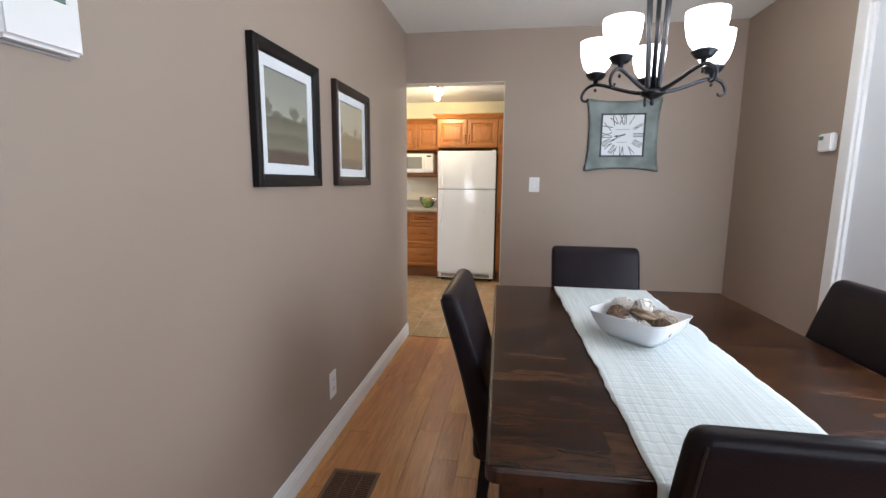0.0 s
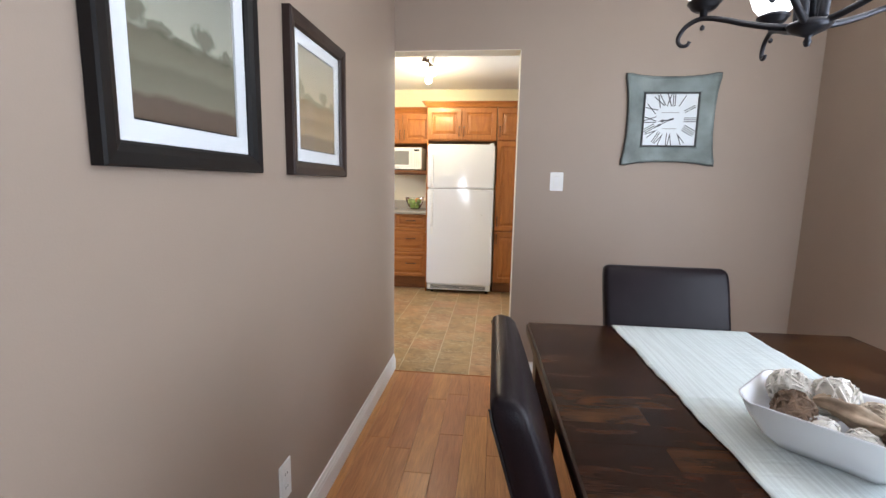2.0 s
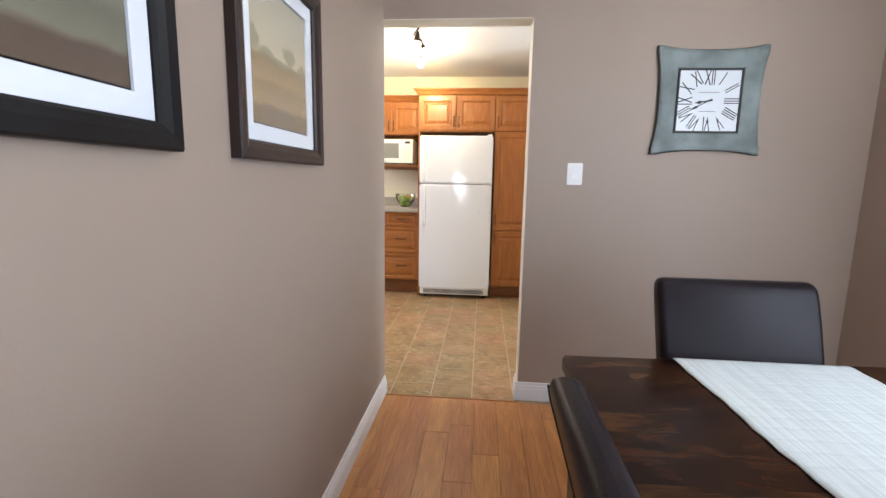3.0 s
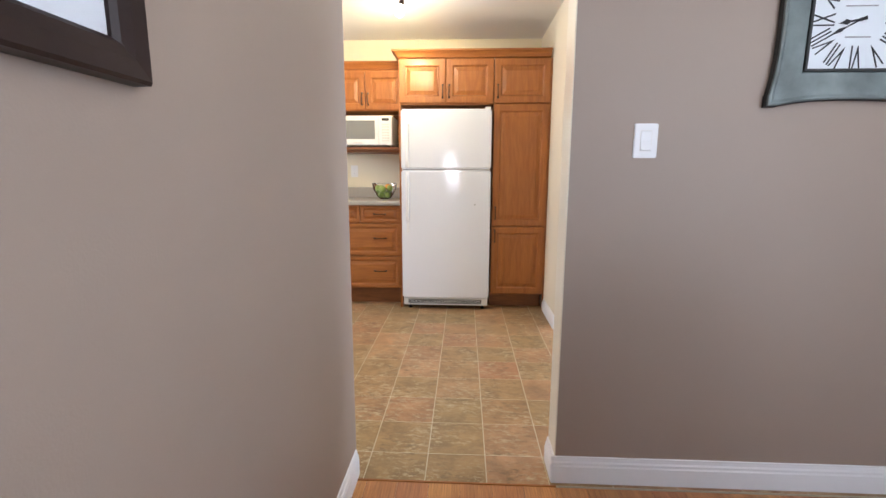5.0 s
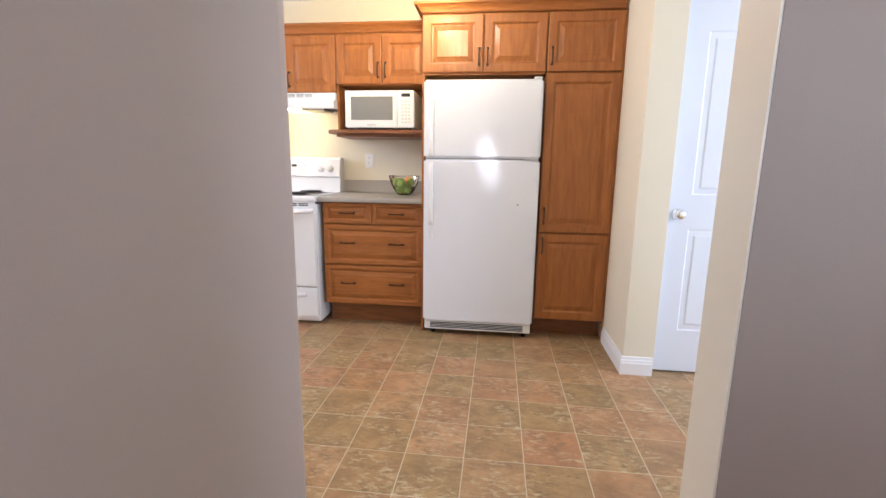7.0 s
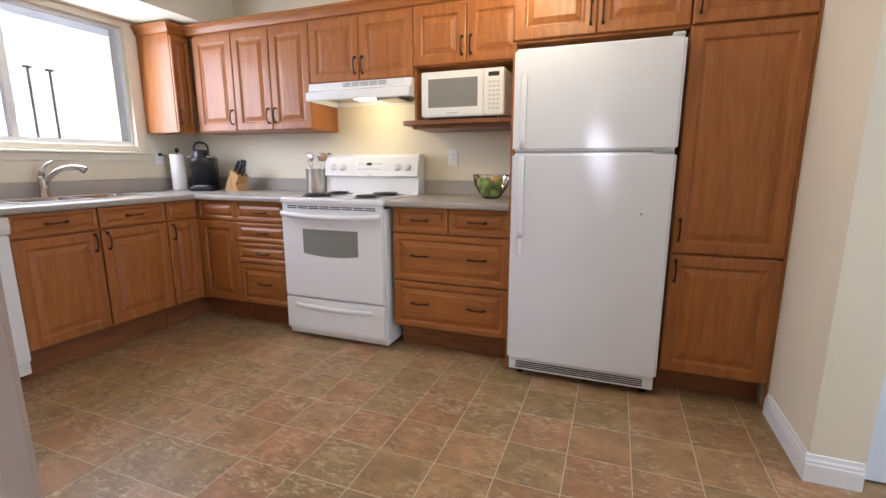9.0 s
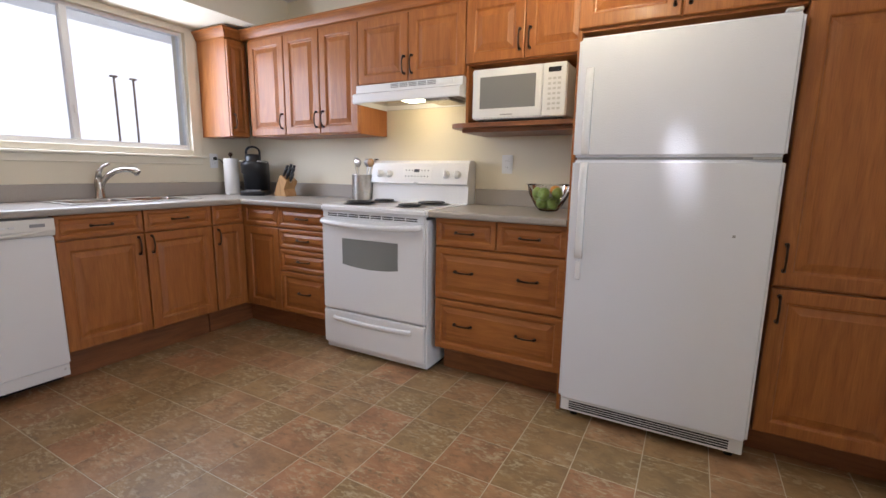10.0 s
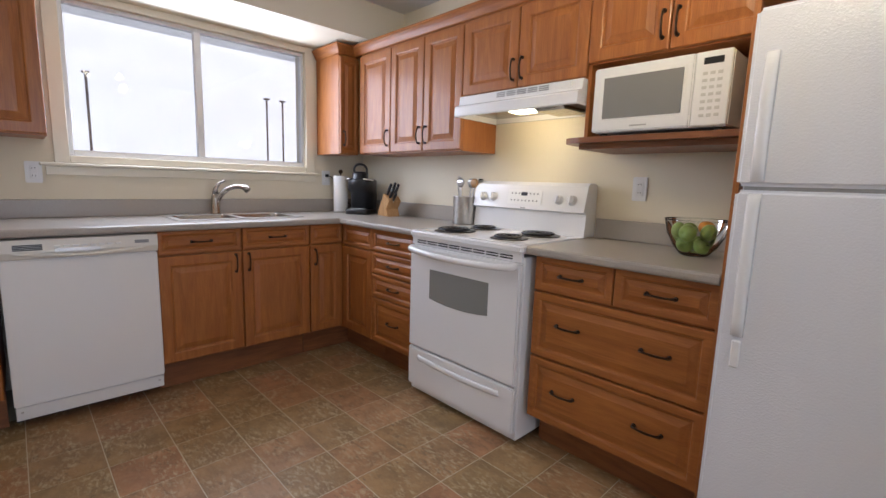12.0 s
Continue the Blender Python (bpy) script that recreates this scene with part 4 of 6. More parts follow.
# ---- range ----
RX, RW, RY = -1.655, 0.76, 2.262
rg = thing("range", "white electric coil range with oven door and raised control panel", "range", Matrix.Translation((RX, RY, 0)))
RD = NORTH - RY - 0.012
part("body", box(0, RW, 0.03, RD - 0.02, 0.026, 0.90, 0.004), M["white"], rg)
part("cooktop", box(-0.003, RW + 0.003, -0.004, RD - 0.06, 0.915, 0.958, 0.012, seg=3), M["white"], rg)
part("vent_strip", box(0.01, RW - 0.01, 0.012, 0.03, 0.878, 0.914), M["white"], rg)
for i in range(8):
    for z in (0.887, 0.899):
        part("vent_slot", box(0.05 + i * 0.083, 0.122 + i * 0.083, 0.0105, 0.014, z, z + 0.0062), M["darkgap"], rg)
od = part("oven_door", box(0.004, RW - 0.004, 0.0, 0.029, 0.298, 0.875, 0.008, seg=2), M["white"], rg)
part("oven_window", prism([(0.17, 0.757), (0.17, 0.598), (0.23, 0.589), (0.30, 0.583), (0.375, 0.581), (0.45, 0.583), (0.52, 0.589), (0.580, 0.598), (0.580, 0.757)], 1, -0.0015, 0.004), M["ovenglass"], od, "smoked glass oven window")
hb = tube(flow([(0.03, 0.0, 0.862), (0.05, -0.03, 0.855), (0.20, -0.045, 0.846), (RW / 2, -0.048, 0.842), (RW - 0.20, -0.045, 0.846), (RW - 0.05, -0.03, 0.855), (RW - 0.03, 0.0, 0.862)]), 0.017, 12)
part("handle", hb, M["white"], od, smooth=True)
dr = part("storage_drawer", box(0.004, RW - 0.004, 0.0, 0.029, 0.068, 0.29, 0.006, seg=2), M["white"], rg)
grip = tube(flow([(0.09, 0.0, 0.243), (0.13, -0.004, 0.236), (0.38, -0.006, 0.229), (0.63, -0.004, 0.236), (0.67, 0.0, 0.243)]), 0.015, 12)
grip.transform(Matrix.Diagonal((1, 0.42, 1, 1)))
part("grip", grip, M["white"], dr, smooth=True)
# near-black block stands in for the shaded gap under the range
part("plinth", box(0.02, RW - 0.02, 0.09, RD - 0.05, 0.003, 0.0255), M["darkgap"], rg)
bg = part("backguard", prism([(RD - 0.11, 0.958), (RD - 0.10, 1.06), (RD - 0.10, 1.075), (RD - 0.125, 1.085), (RD - 0.095, 1.218), (RD - 0.075, 1.236), (RD - 0.03, 1.236), (RD, 1.225), (RD, 0.958)], 0, 0.0, RW), M["white"], rg)
tilt = Matrix.Rotation(radians(90 - 12.5), 4, "X")
for x in (0.075, 0.155, RW - 0.155, RW - 0.075):
    kn = part("knob", lathe([(0, 0.0240), (0.0165, 0.0240), (0.0180, 0.0236), (0.0203, 0.021), (0.0210, 0.018), (0.0218, 0.004), (0.027, 0.001), (0.027, 0.0), (0, 0)], 20), M["white"], bg, smooth=True, at=Matrix.Translation((x, RD - 0.113, 1.145)) @ tilt)
    part("pointer", box(-0.003, 0.003, -0.019, 0.019, 0.0235, 0.031, 0.001), M["white"], kn)
tp = Matrix.Translation((RW / 2, RD - 0.1115, 1.148)) @ tilt
part("display_plate", box(-0.115, 0.115, -0.04, 0.045, 0.0, 0.0025), M["plastic"], bg, at=tp)
part("display", box(-0.024, 0.018, 0.010, 0.030, 0.0028, 0.004), M["black"], bg, at=tp)
for i in range(8):
    for q in (-0.018, 0.022):
        if abs(i - 3.5) > 1.2 or q < 0:
            part("button", lathe([(0, 0.0048), (0.0050, 0.0045), (0.0055, 0.0028), (0, 0.0028)], 8), M["grey"], bg, at=tp @ Matrix.Translation((-0.088 + 0.025 * i, q, 0)))
part("maker_bar", box(-0.018, 0.016, -0.062, -0.057, 0.0, 0.0012), M["grey"], bg, at=tp)


def coil(r):
    pts = []
    turns = max(3, int(r / 0.021))
    for i in range(turns * 20):
        a = i / 20 * 2 * math.pi; q = 0.015 + (r - 0.015) * i / (turns * 20)
        pts.append((q * math.cos(a), q * math.sin(a), 0.012))
    return tube(pts, 0.0058, 6)


for x, y, r in ((0.20, 0.15, 0.095), (0.57, 0.15, 0.075), (0.20, 0.40, 0.075), (0.57, 0.40, 0.095)):
    bn = part("burner", lathe([(0, 0.0005), (r * 0.6, 0.0005), (r + 0.006, 0.003), (r + 0.014, 0.005), (r + 0.018, 0.0008)], 28), M["drip"], rg, "chrome drip pan", True, Matrix.Translation((x, y, 0.9582)))
    part("coil", coil(r), M["black"], bn, "black electric coil", True)

# ---- hood ----
hd = thing("range_hood", "white under-cabinet range hood with lit lamp", "range hood")
HX0, HX1 = -1.604, -0.835
hprof = [(2.566, 1.70), (2.560, 1.652), (2.532, 1.642), (2.526, 1.634), (2.524, 1.590), (2.530, 1.584), (2.540, 1.586), (2.541, 1.615), (NORTH - 0.02, 1.615), (NORTH - 0.02, 1.585), (NORTH - 0.003, 1.585), (NORTH - 0.003, 1.70)]
part("shell", prism(hprof, 0, HX0, HX1), M["white"], hd)
for x in (HX0, HX1 - 0.012):
    part("side_lip", prism([(2.5415, 1.586), (NORTH - 0.0205, 1.580), (NORTH - 0.0205, 1.6145), (2.5415, 1.6145)], 0, x, x + 0.012), M["white"], hd)
sl = bmesh.new()
for i in range(5):
    for z in (1.668, 1.677, 1.686):
        box(-1.33 + i * 0.066, -1.275 + i * 0.066, 2.5595, 2.563, z, z + 0.005, bm=sl)
part("vent_slots", sl, M["grey"], hd)
part("switch_plate", box(-0.99, -0.89, 2.556, 2.563, 1.668, 1.69), M["plastic"], hd)
part("lamp_lens", box(-1.28, -1.16, 2.60, 2.70, 1.592, 1.6135, 0.004), M["hoodglow"], hd, "lit frosted lamp lens")
part("underside", box(HX0 + 0.013, HX1 - 0.013, 2.542, NORTH - 0.0205, 1.6137, 1.6146), M["nickel"], hd, "bare metal underside")
part("filter", box(-1.14, -0.88, 2.57, 2.85, 1.600, 1.6133, 0.003), M["drip"], hd, "metal mesh filter")
part("guard", prism([(2.58, 1.5995), (2.60, 1.580), (2.80, 1.580), (2.82, 1.5995)], 0, -1.10, -0.94), M["nickel"], hd)

# ---- microwave ----
mwv = thing("microwave", "white countertop microwave with grey mesh window", "microwave", Matrix.Translation((-0.735, 2.49, 1.4325)))
part("body", box(0, 0.505, 0.012, 0.36, 0.012, 0.272, 0.006, seg=2), M["plastic"], mwv)
for x in (0.03, 0.47):
    for y in (0.05, 0.31):
        part("foot", box(x - 0.012, x + 0.012, y - 0.012, y + 0.012, 0.0, 0.0118), M["black"], mwv)
md = part("door", box(0.0, 0.385, -0.006, 0.0115, 0.014, 0.27, 0.005, seg=2), M["white"], mwv)
part("window_ring", box(0.03, 0.362, -0.0072, -0.004, 0.055, 0.238, 0.001), M["plastic"], md)
part("window", box(0.045, 0.352, -0.0085, -0.005, 0.066, 0.228, 0.0008), M["mwglass"], md, "grey perforated window")
for i in range(9):
    part("badge", box(0.165 + i * 0.0075, 0.170 + i * 0.0075, -0.0078, -0.005, 0.030, 0.036), M["grey"], md)
cp = part("control_panel", box(0.387, 0.505, -0.006, 0.0115, 0.014, 0.27, 0.004), M["white"], mwv)
part("display", box(0.415, 0.478, -0.0075, -0.005, 0.225, 0.248), M["black"], cp)
KEY = mesh_of("key", box(0, 0.016, -0.0076, -0.005, 0, 0.011, 0.001), mat("pale_grey_key", (0.55, 0.55, 0.53), 0.5))
for i in range(3):
    for j in range(7):
        k_ = new("key", KEY); k_.parent = cp; k_.location = (0.415 + i * 0.024, 0, 0.045 + j * 0.024)

# ---- refrigerator ----
FX, FW, FY = -0.113, 0.757, 2.208
fr_ = thing("refrigerator", "white pebbled top-freezer refrigerator with long side handles", "refrigerator", Matrix.Translation((FX, FY, 0)))
part("body", box(0.006, FW - 0.006, 0.062, NORTH - FY - 0.03, 0.03, 1.712, 0.004), M["fridge"], fr_)
fzd = part("door", box(0, FW, 0, 0.06, 1.233, 1.722, 0.012, seg=3), M["fridge"], fr_, "white freezer door")
fdd = part("door", box(0, FW, 0, 0.06, 0.110, 1.223, 0.012, seg=3), M["fridge"], fr_, "white refrigerator door")
part("gasket", box(0.02, FW - 0.02, 0.012, 0.06, 1.2235, 1.2325), M["grey"], fr_)
part("gasket", box(0.01, FW - 0.01, 0.0605, 0.0618, 0.09, 1.715), M["darkgap"], fr_)


def long_handle(z0, z1):
    b = bmesh.new(); rings = []
    for z, y in ((z0, -0.004), (z0 + 0.004, -0.014), (z0 + 0.05, -0.024), (z0 + 0.12, -0.028), (z1 - 0.12, -0.028), (z1 - 0.05, -0.024), (z1 - 0.004, -0.014), (z1, -0.004)):
        rings.append([b.verts.new(c) for c in ((0.036, 0.001, z), (0.037, y * 0.7, z), (0.043, y, z), (0.060, y, z), (0.067, y * 0.7, z), (0.070, 0.001, z))])
    for p, q in zip(rings, rings[1:]):
        for i in range(6):
            b.faces.new((p[i], p[(i + 1) % 6], q[(i + 1) % 6], q[i]))
    b.faces.new(rings[0]); b.faces.new(rings[-1][::-1])
    return b


part("handle", long_handle(1.245, 1.60), M["white"], fzd, smooth=True)
part("handle", long_handle(0.79, 1.213), M["white"], fdd, smooth=True)
part("handle_cap", box(0.043, 0.067, -0.012, 0.0, 0.695, 0.78, 0.004), M["white"], fdd)
part("hinge_cover", box(FW - 0.06, FW - 0.01, 0.004, 0.05, 1.7225, 1.736, 0.004), M["plastic"], fr_)
part("hinge", box(FW - 0.10, FW - 0.015, -0.004, 0.02, 1.2245, 1.2315), M["steel"], fr_)
part("badge", box(FW - 0.135, FW - 0.125, -0.0015, 0.001, 0.93, 0.94), M["grey"], fdd)
gr = part("kick_grille", box(0.01, FW - 0.01, 0.016, 0.06, 0.045, 0.108, 0.004), M["plastic"], fr_)
for i in range(4):
    part("slot", box(0.05, FW - 0.06, 0.0145, 0.0185, 0.058 + i * 0.011, 0.0645 + i * 0.011), M["darkgap"], gr)
for x in (0.06, FW - 0.05):
    part("foot", lathe([(0.018, 0), (0.018, 0.008), (0.009, 0.012), (0.009, 0.035)], 12), M["black"], fr_, at=(x, 0.09, 0.0005))
for x in (0.1, FW - 0.1):
    part("roller", box(x - 0.02, x + 0.02, 0.5, 0.55, 0.0005, 0.0305), M["black"], fr_)

# ---- dining room ----


def loft(sections, smooth_k=4):
    """Rounded rectangles (cx, cy, width, depth, radius, z) joined from one to the next."""
    b = bmesh.new(); rings = []
    for cx, cy, w, d, r, z in sections:
        r = min(r, w / 2 - 1e-4, d / 2 - 1e-4); ring = []
        for sx, sy, a0 in ((1, 1, 0), (-1, 1, 90), (-1, -1, 180), (1, -1, 270)):
            for k in range(smooth_k + 1):
                a = radians(a0 + 90 * k / smooth_k)
                ring.append(b.verts.new((cx + sx * (w / 2 - r) + r * math.cos(a), cy + sy * (d / 2 - r) + r * math.sin(a), z)))
        rings.append(ring)
    for p, q in zip(rings, rings[1:]):
        for i in range(len(p)):
            j = (i + 1) % len(p); b.faces.new((p[i], p[j], q[j], q[i]))
    b.faces.new(rings[0][::-1]); b.faces.new(rings[-1])
    return b


def chair():
    c = thing("dining_chair", "high-back dining chair in black-brown leather, pushed up to the table", "dining chair", None, "dining chairs")
    back_profile = ((0.40, -0.150, 0.062, 0.455), (0.46, -0.155, 0.070, 0.46), (0.56, -0.172, 0.074, 0.466), (0.66, -0.196, 0.073, 0.471), (0.76, -0.224, 0.070, 0.475), (0.86, -0.255, 0.066, 0.479), (0.925, -0.276, 0.062, 0.480), (0.948, -0.283, 0.057, 0.476), (0.960, -0.287, 0.044, 0.464), (0.966, -0.288, 0.022, 0.44))
    back = [(0, y, w, t, 0.019, z) for z, y, t, w in back_profile]
    part("backrest", loft(back), M["leather"], c, smooth=True)
    for sx in (-1, 1):
        seam = tube([(sx * (w / 2 - 0.012), y - t / 2 - 0.0002, z) for z, y, t, w in back_profile[1:8]], 0.0022, 6)
        part("seam", seam, M["stitch"], c)
    part("seat", loft([(0, 0.02, 0.43, 0.42, 0.03, 0.385), (0, 0.02, 0.45, 0.44, 0.035, 0.395), (0, 0.02, 0.455, 0.445, 0.04, 0.45), (0, 0.02, 0.44, 0.43, 0.05, 0.475), (0, 0.02, 0.36, 0.35, 0.06, 0.483)]), M["leather"], c, smooth=True)
    for sx in (-1, 1):
        for y, o in ((0.20, 0.0), (-0.150, -0.04)):
            part("leg", loft([(sx * 0.195, y + o, 0.030, 0.030, 0.004, 0.0), (sx * 0.195, y, 0.044, 0.044, 0.005, 0.384 if y > 0 else 0.399)], 2), M["blackwood"], c)
    return c


first = chair(); first.matrix_basis = Matrix.Translation((1.352, -1.325, 0)) @ Matrix.Rotation(radians(180), 4, "Z")
for m_ in (Matrix.Translation((0.975, -2.055, 0)) @ Matrix.Rotation(radians(-90), 4, "Z"),
           Matrix.Translation((1.405, -2.715, 0)),
           Matrix.Translation((1.87, -1.985, 0)) @ Matrix.Rotation(radians(90), 4, "Z")):
    copy_thing(first, m_)

TX0, TX1, TY0, TY1, TZ = 0.80, 1.985, -2.845, -1.200, 0.757
tb = thing("dining_table", "espresso-stained wooden dining table with block-jointed top", "dining table")
cx, cy, w_, d_ = (TX0 + TX1) / 2, (TY0 + TY1) / 2, TX1 - TX0, TY1 - TY0
part("tabletop", loft([(cx, cy, w_ - 0.02, d_ - 0.02, 0.02, TZ - 0.040), (cx, cy, w_, d_, 0.025, TZ - 0.034), (cx, cy, w_, d_, 0.025, TZ - 0.008), (cx, cy, w_ - 0.006, d_ - 0.006, 0.022, TZ - 0.002), (cx, cy, w_ - 0.016, d_ - 0.016, 0.02, TZ - 0.0012)]), M["tabledge"], tb)
bx = TX0 + 0.075
for x0, x1, y0, y1 in ((TX0 + 0.05, TX0 + 0.07, TY0 + 0.12, TY1 - 0.12), (TX1 - 0.07, TX1 - 0.05, TY0 + 0.12, TY1 - 0.12), (TX0 + 0.12, TX1 - 0.12, TY0 + 0.05, TY0 + 0.07), (TX0 + 0.12, TX1 - 0.12, TY1 - 0.07, TY1 - 0.05)):
    part("apron", box(x0, x1, y0, y1, 0.625, TZ - 0.041, 0.002), M["tabledge"], tb)
for x in (TX0 + 0.075, TX1 - 0.075):
    for y in (TY0 + 0.075, TY1 - 0.075):
        part("leg", loft([(x, y, 0.07, 0.07, 0.006, 0.0), (x, y, 0.09, 0.09, 0.006, 0.60), (x, y, 0.09, 0.09, 0.006, TZ - 0.041)], 2), M["tabledge"], tb)
rb = random.Random(11)
rows = 16
tb.matrix_basis = Matrix.Translation((TX0, TY1, 0)) @ Matrix.Rotation(radians(1.75), 4, "Z") @ Matrix.Translation((-TX0 - 0.003, -TY1 - 0.004, 0))
for half in ((TY0 + 0.009, -2.0227), (-2.0213, TY1 - 0.009)):
    hgt = (half[1] - half[0]) / 10
    for r in range(10):
        y0 = half[0] + r * hgt
        cuts = [rb.uniform(0.12, 0.30), rb.uniform(0.38, 0.60), rb.uniform(0.68, 0.88)] if rb.random() < 0.6 else [rb.uniform(0.2, 0.42), rb.uniform(0.55, 0.8)]
        xs = [TX0 + 0.009] + [TX0 + c * w_ for c in cuts] + [TX1 - 0.009]
        for a, b_ in zip(xs, xs[1:]):
            part("board", box(0, b_ - a - 0.00005, 0, hgt - 0.00005, -0.002, 0.0), M["table"], tb, at=(a, y0, TZ))

# runner
rn = thing("table_runner", "pale ribbed cotton runner lying along the dark table", "table runner")
bm = bmesh.new(); grid = []
path_ = [(-1.192, 0.66), (-1.194, 0.70), (-1.196, 0.74), (-1.200, 0.758)] + [(-1.215 - 0.0405 * k, 0.7590) for k in range(41)] + [(-2.849, 0.757), (-2.853, 0.74), (-2.855, 0.70), (-2.857, 0.65), (-2.859, 0.58), (-2.861, 0.51), (-2.862, 0.44)]
for k, (y, z) in enumerate(path_):
    row = []; t_ = min(1, max(0, (-1.2 - y) / 1.65))
    xa = 1.122 + 0.058 * t_ - 0.006 * abs(math.sin(y * 11 + 0.4)) + 0.002 * math.sin(y * 73)
    xb = 1.592 + 0.030 * t_ + 0.016 * math.exp(-((t_ - 0.40) / 0.05) ** 2) + 0.006 * abs(math.sin(y * 10 + 1)) + 0.002 * math.sin(y * 61)
    for i in range(33):
        f = i / 32; dz = 0.0006 * math.sin(f * 70 + y * 5) if 3 < k < 45 else 0
        row.append(bm.verts.new((xa + (xb - xa) * f, y + (0.003 * math.sin(f * 15) if k > 46 else 0), z + dz + 0.001)))
    grid.append(row)
for p, q in zip(grid, grid[1:]):
    for i in range(32):
        bm.faces.new((p[i], q[i], q[i + 1], p[i + 1]))
ro = part("cloth", bm, M["runner"], rn, smooth=True)
so = ro.modifiers.new("thick", "SOLIDIFY"); so.thickness = 0.0022; so.offset = 1

# bowl and vine balls
BOWL = Matrix.Translation((1.352, -2.005, 0.7625)) @ Matrix.Rotation(radians(-44), 4, "Z")
SQ = Matrix.Diagonal((0.80, 1.06, 0.95, 1))
bw = thing("centrepiece_bowl", "white glazed rectangular bowl, standing on the runner", "bowl", BOWL)
part("bowl", loft([(0, 0, 0.20, 0.10, 0.03, 0), (0, 0, 0.23, 0.125, 0.035, 0.004), (0, 0, 0.285, 0.165, 0.038, 0.030), (0, 0, 0.335, 0.196, 0.042, 0.065), (0, 0, 0.362, 0.216, 0.040, 0.095), (0, 0, 0.366, 0.220, 0.038, 0.0985), (0, 0, 0.356, 0.210, 0.034, 0.0985), (0, 0, 0.350, 0.205, 0.034, 0.095), (0, 0, 0.32, 0.182, 0.030, 0.065), (0, 0, 0.27, 0.15, 0.04, 0.032), (0, 0, 0.20, 0.10, 0.03, 0.012)], 6), M["ceramic"], bw, smooth=True)
for v in bw.children[0].data.vertices:
    x, y, z = v.co; up = z / 0.1
    v.co = (x * (1 + 0.05 * up * (1 - (y / 0.12) ** 2)), y * (1 + 0.16 * up * (1 - (x / 0.19) ** 2)), z + 0.010 * up * (abs(x) / 0.18) ** 2.5)
bw.children[0].data.transform(SQ)


def vine_ball(name, r, at, material, label, seed, wires=26):
    q = random.Random(seed)
    t = thing(name, label, "decorative ball", BOWL @ Matrix.Translation(SQ @ Vector(at)), "vine balls in the bowl")
    bm = bmesh.new()
    for k in range(wires):
        u = Vector((q.gauss(0, 1), q.gauss(0, 1), q.gauss(0, 1))).normalized(); v = u.orthogonal().normalized(); w = u.cross(v)
        c = q.uniform(-0.5, 0.5); rr = math.sqrt(1 - c * c); s0 = q.uniform(0, 6.28); n_ = 12
        pts = []
        for i in range(n_):
            a = s0 + i / (n_ - 1) * q.uniform(3.5, 6.0)
            pts.append(r * (u * c + rr * (v * math.cos(a) + w * math.sin(a))) * q.uniform(0.94, 1.0))
        tube(pts, r * 0.055, 4, bm)
    part("vines", bm, material, t)
    core = lathe([(0, -r * 0.80)] + [(r * 0.80 * math.cos(a), r * 0.80 * math.sin(a)) for a in [radians(-60 + 20 * k) for k in range(7)]] + [(0, r * 0.80)], 10)
    part("core", core, material, t, smooth=True)


vine_ball("vine_ball", 0.043, (-0.112, 0.036, 0.098), M["vine_white"], "pale whitewashed woven vine ball in the bowl", 1, 34)
vine_ball("vine_ball", 0.045, (-0.020, 0.052, 0.100), M["vine_white"], "whitewashed open wicker vine ball", 2, 20)
vine_ball("vine_ball", 0.040, (-0.082, -0.030, 0.082), M["vine_brown"], "dark brown woven vine ball", 3, 34)
vine_ball("vine_ball", 0.034, (0.062, 0.046, 0.082), M["vine_pale"], "small pale twig ball in the bowl", 4)
vine_ball("vine_ball", 0.032, (0.115, 0.040, 0.074), M["vine_pale"], "pale bark ball near the bowl's end", 5)
vine_ball("vine_ball", 0.035, (0.125, -0.025, 0.074), M["vine_brown"], "dark brown vine ball near the bowl's end", 6, 34)
vine_ball("vine_ball", 0.029, (-0.015, -0.045, 0.062), M["vine_white"], "smooth whitish ball in the bowl", 7, 10)
vine_ball("vine_ball", 0.030, (0.055, -0.045, 0.062), M["vine_white"], "whitish sponge-like ball in the bowl", 8, 12)
pdm = thing("seed_pod", "long twisted tan seed pod lying among the balls", "seed pod", BOWL @ Matrix.Translation((0.02, 0.005, 0.092)))
bm = bmesh.new(); rings = []
for i in range(29):
    f = i / 28; r = 0.004 + 0.016 * math.sin(math.pi * f) ** 0.6 * (1 + 0.15 * math.sin(13 * f))
    rings.append([bm.verts.new((-0.066 + 0.132 * f, 0.016 - 0.024 * f + 0.003 * math.sin(9 * f) + r * (1 + 0.28 * math.cos(5 * a + 7 * f)) * math.cos(a), 0.004 * math.sin(6 * f) - 0.008 * f + r * (1 + 0.28 * math.cos(5 * a + 7 * f)) * math.sin(a))) for a in [2 * math.pi * k / 30 for k in range(30)]])
for p, q in zip(rings, rings[1:]):
    for k in range(30):
        bm.faces.new((p[k], p[(k + 1) % 30], q[(k + 1) % 30], q[k]))
bm.faces.new(rings[0][::-1]); bm.faces.new(rings[-1])
part("pod", bm, M["vine_tan"], pdm, smooth=True)

# ---- framed pictures ----


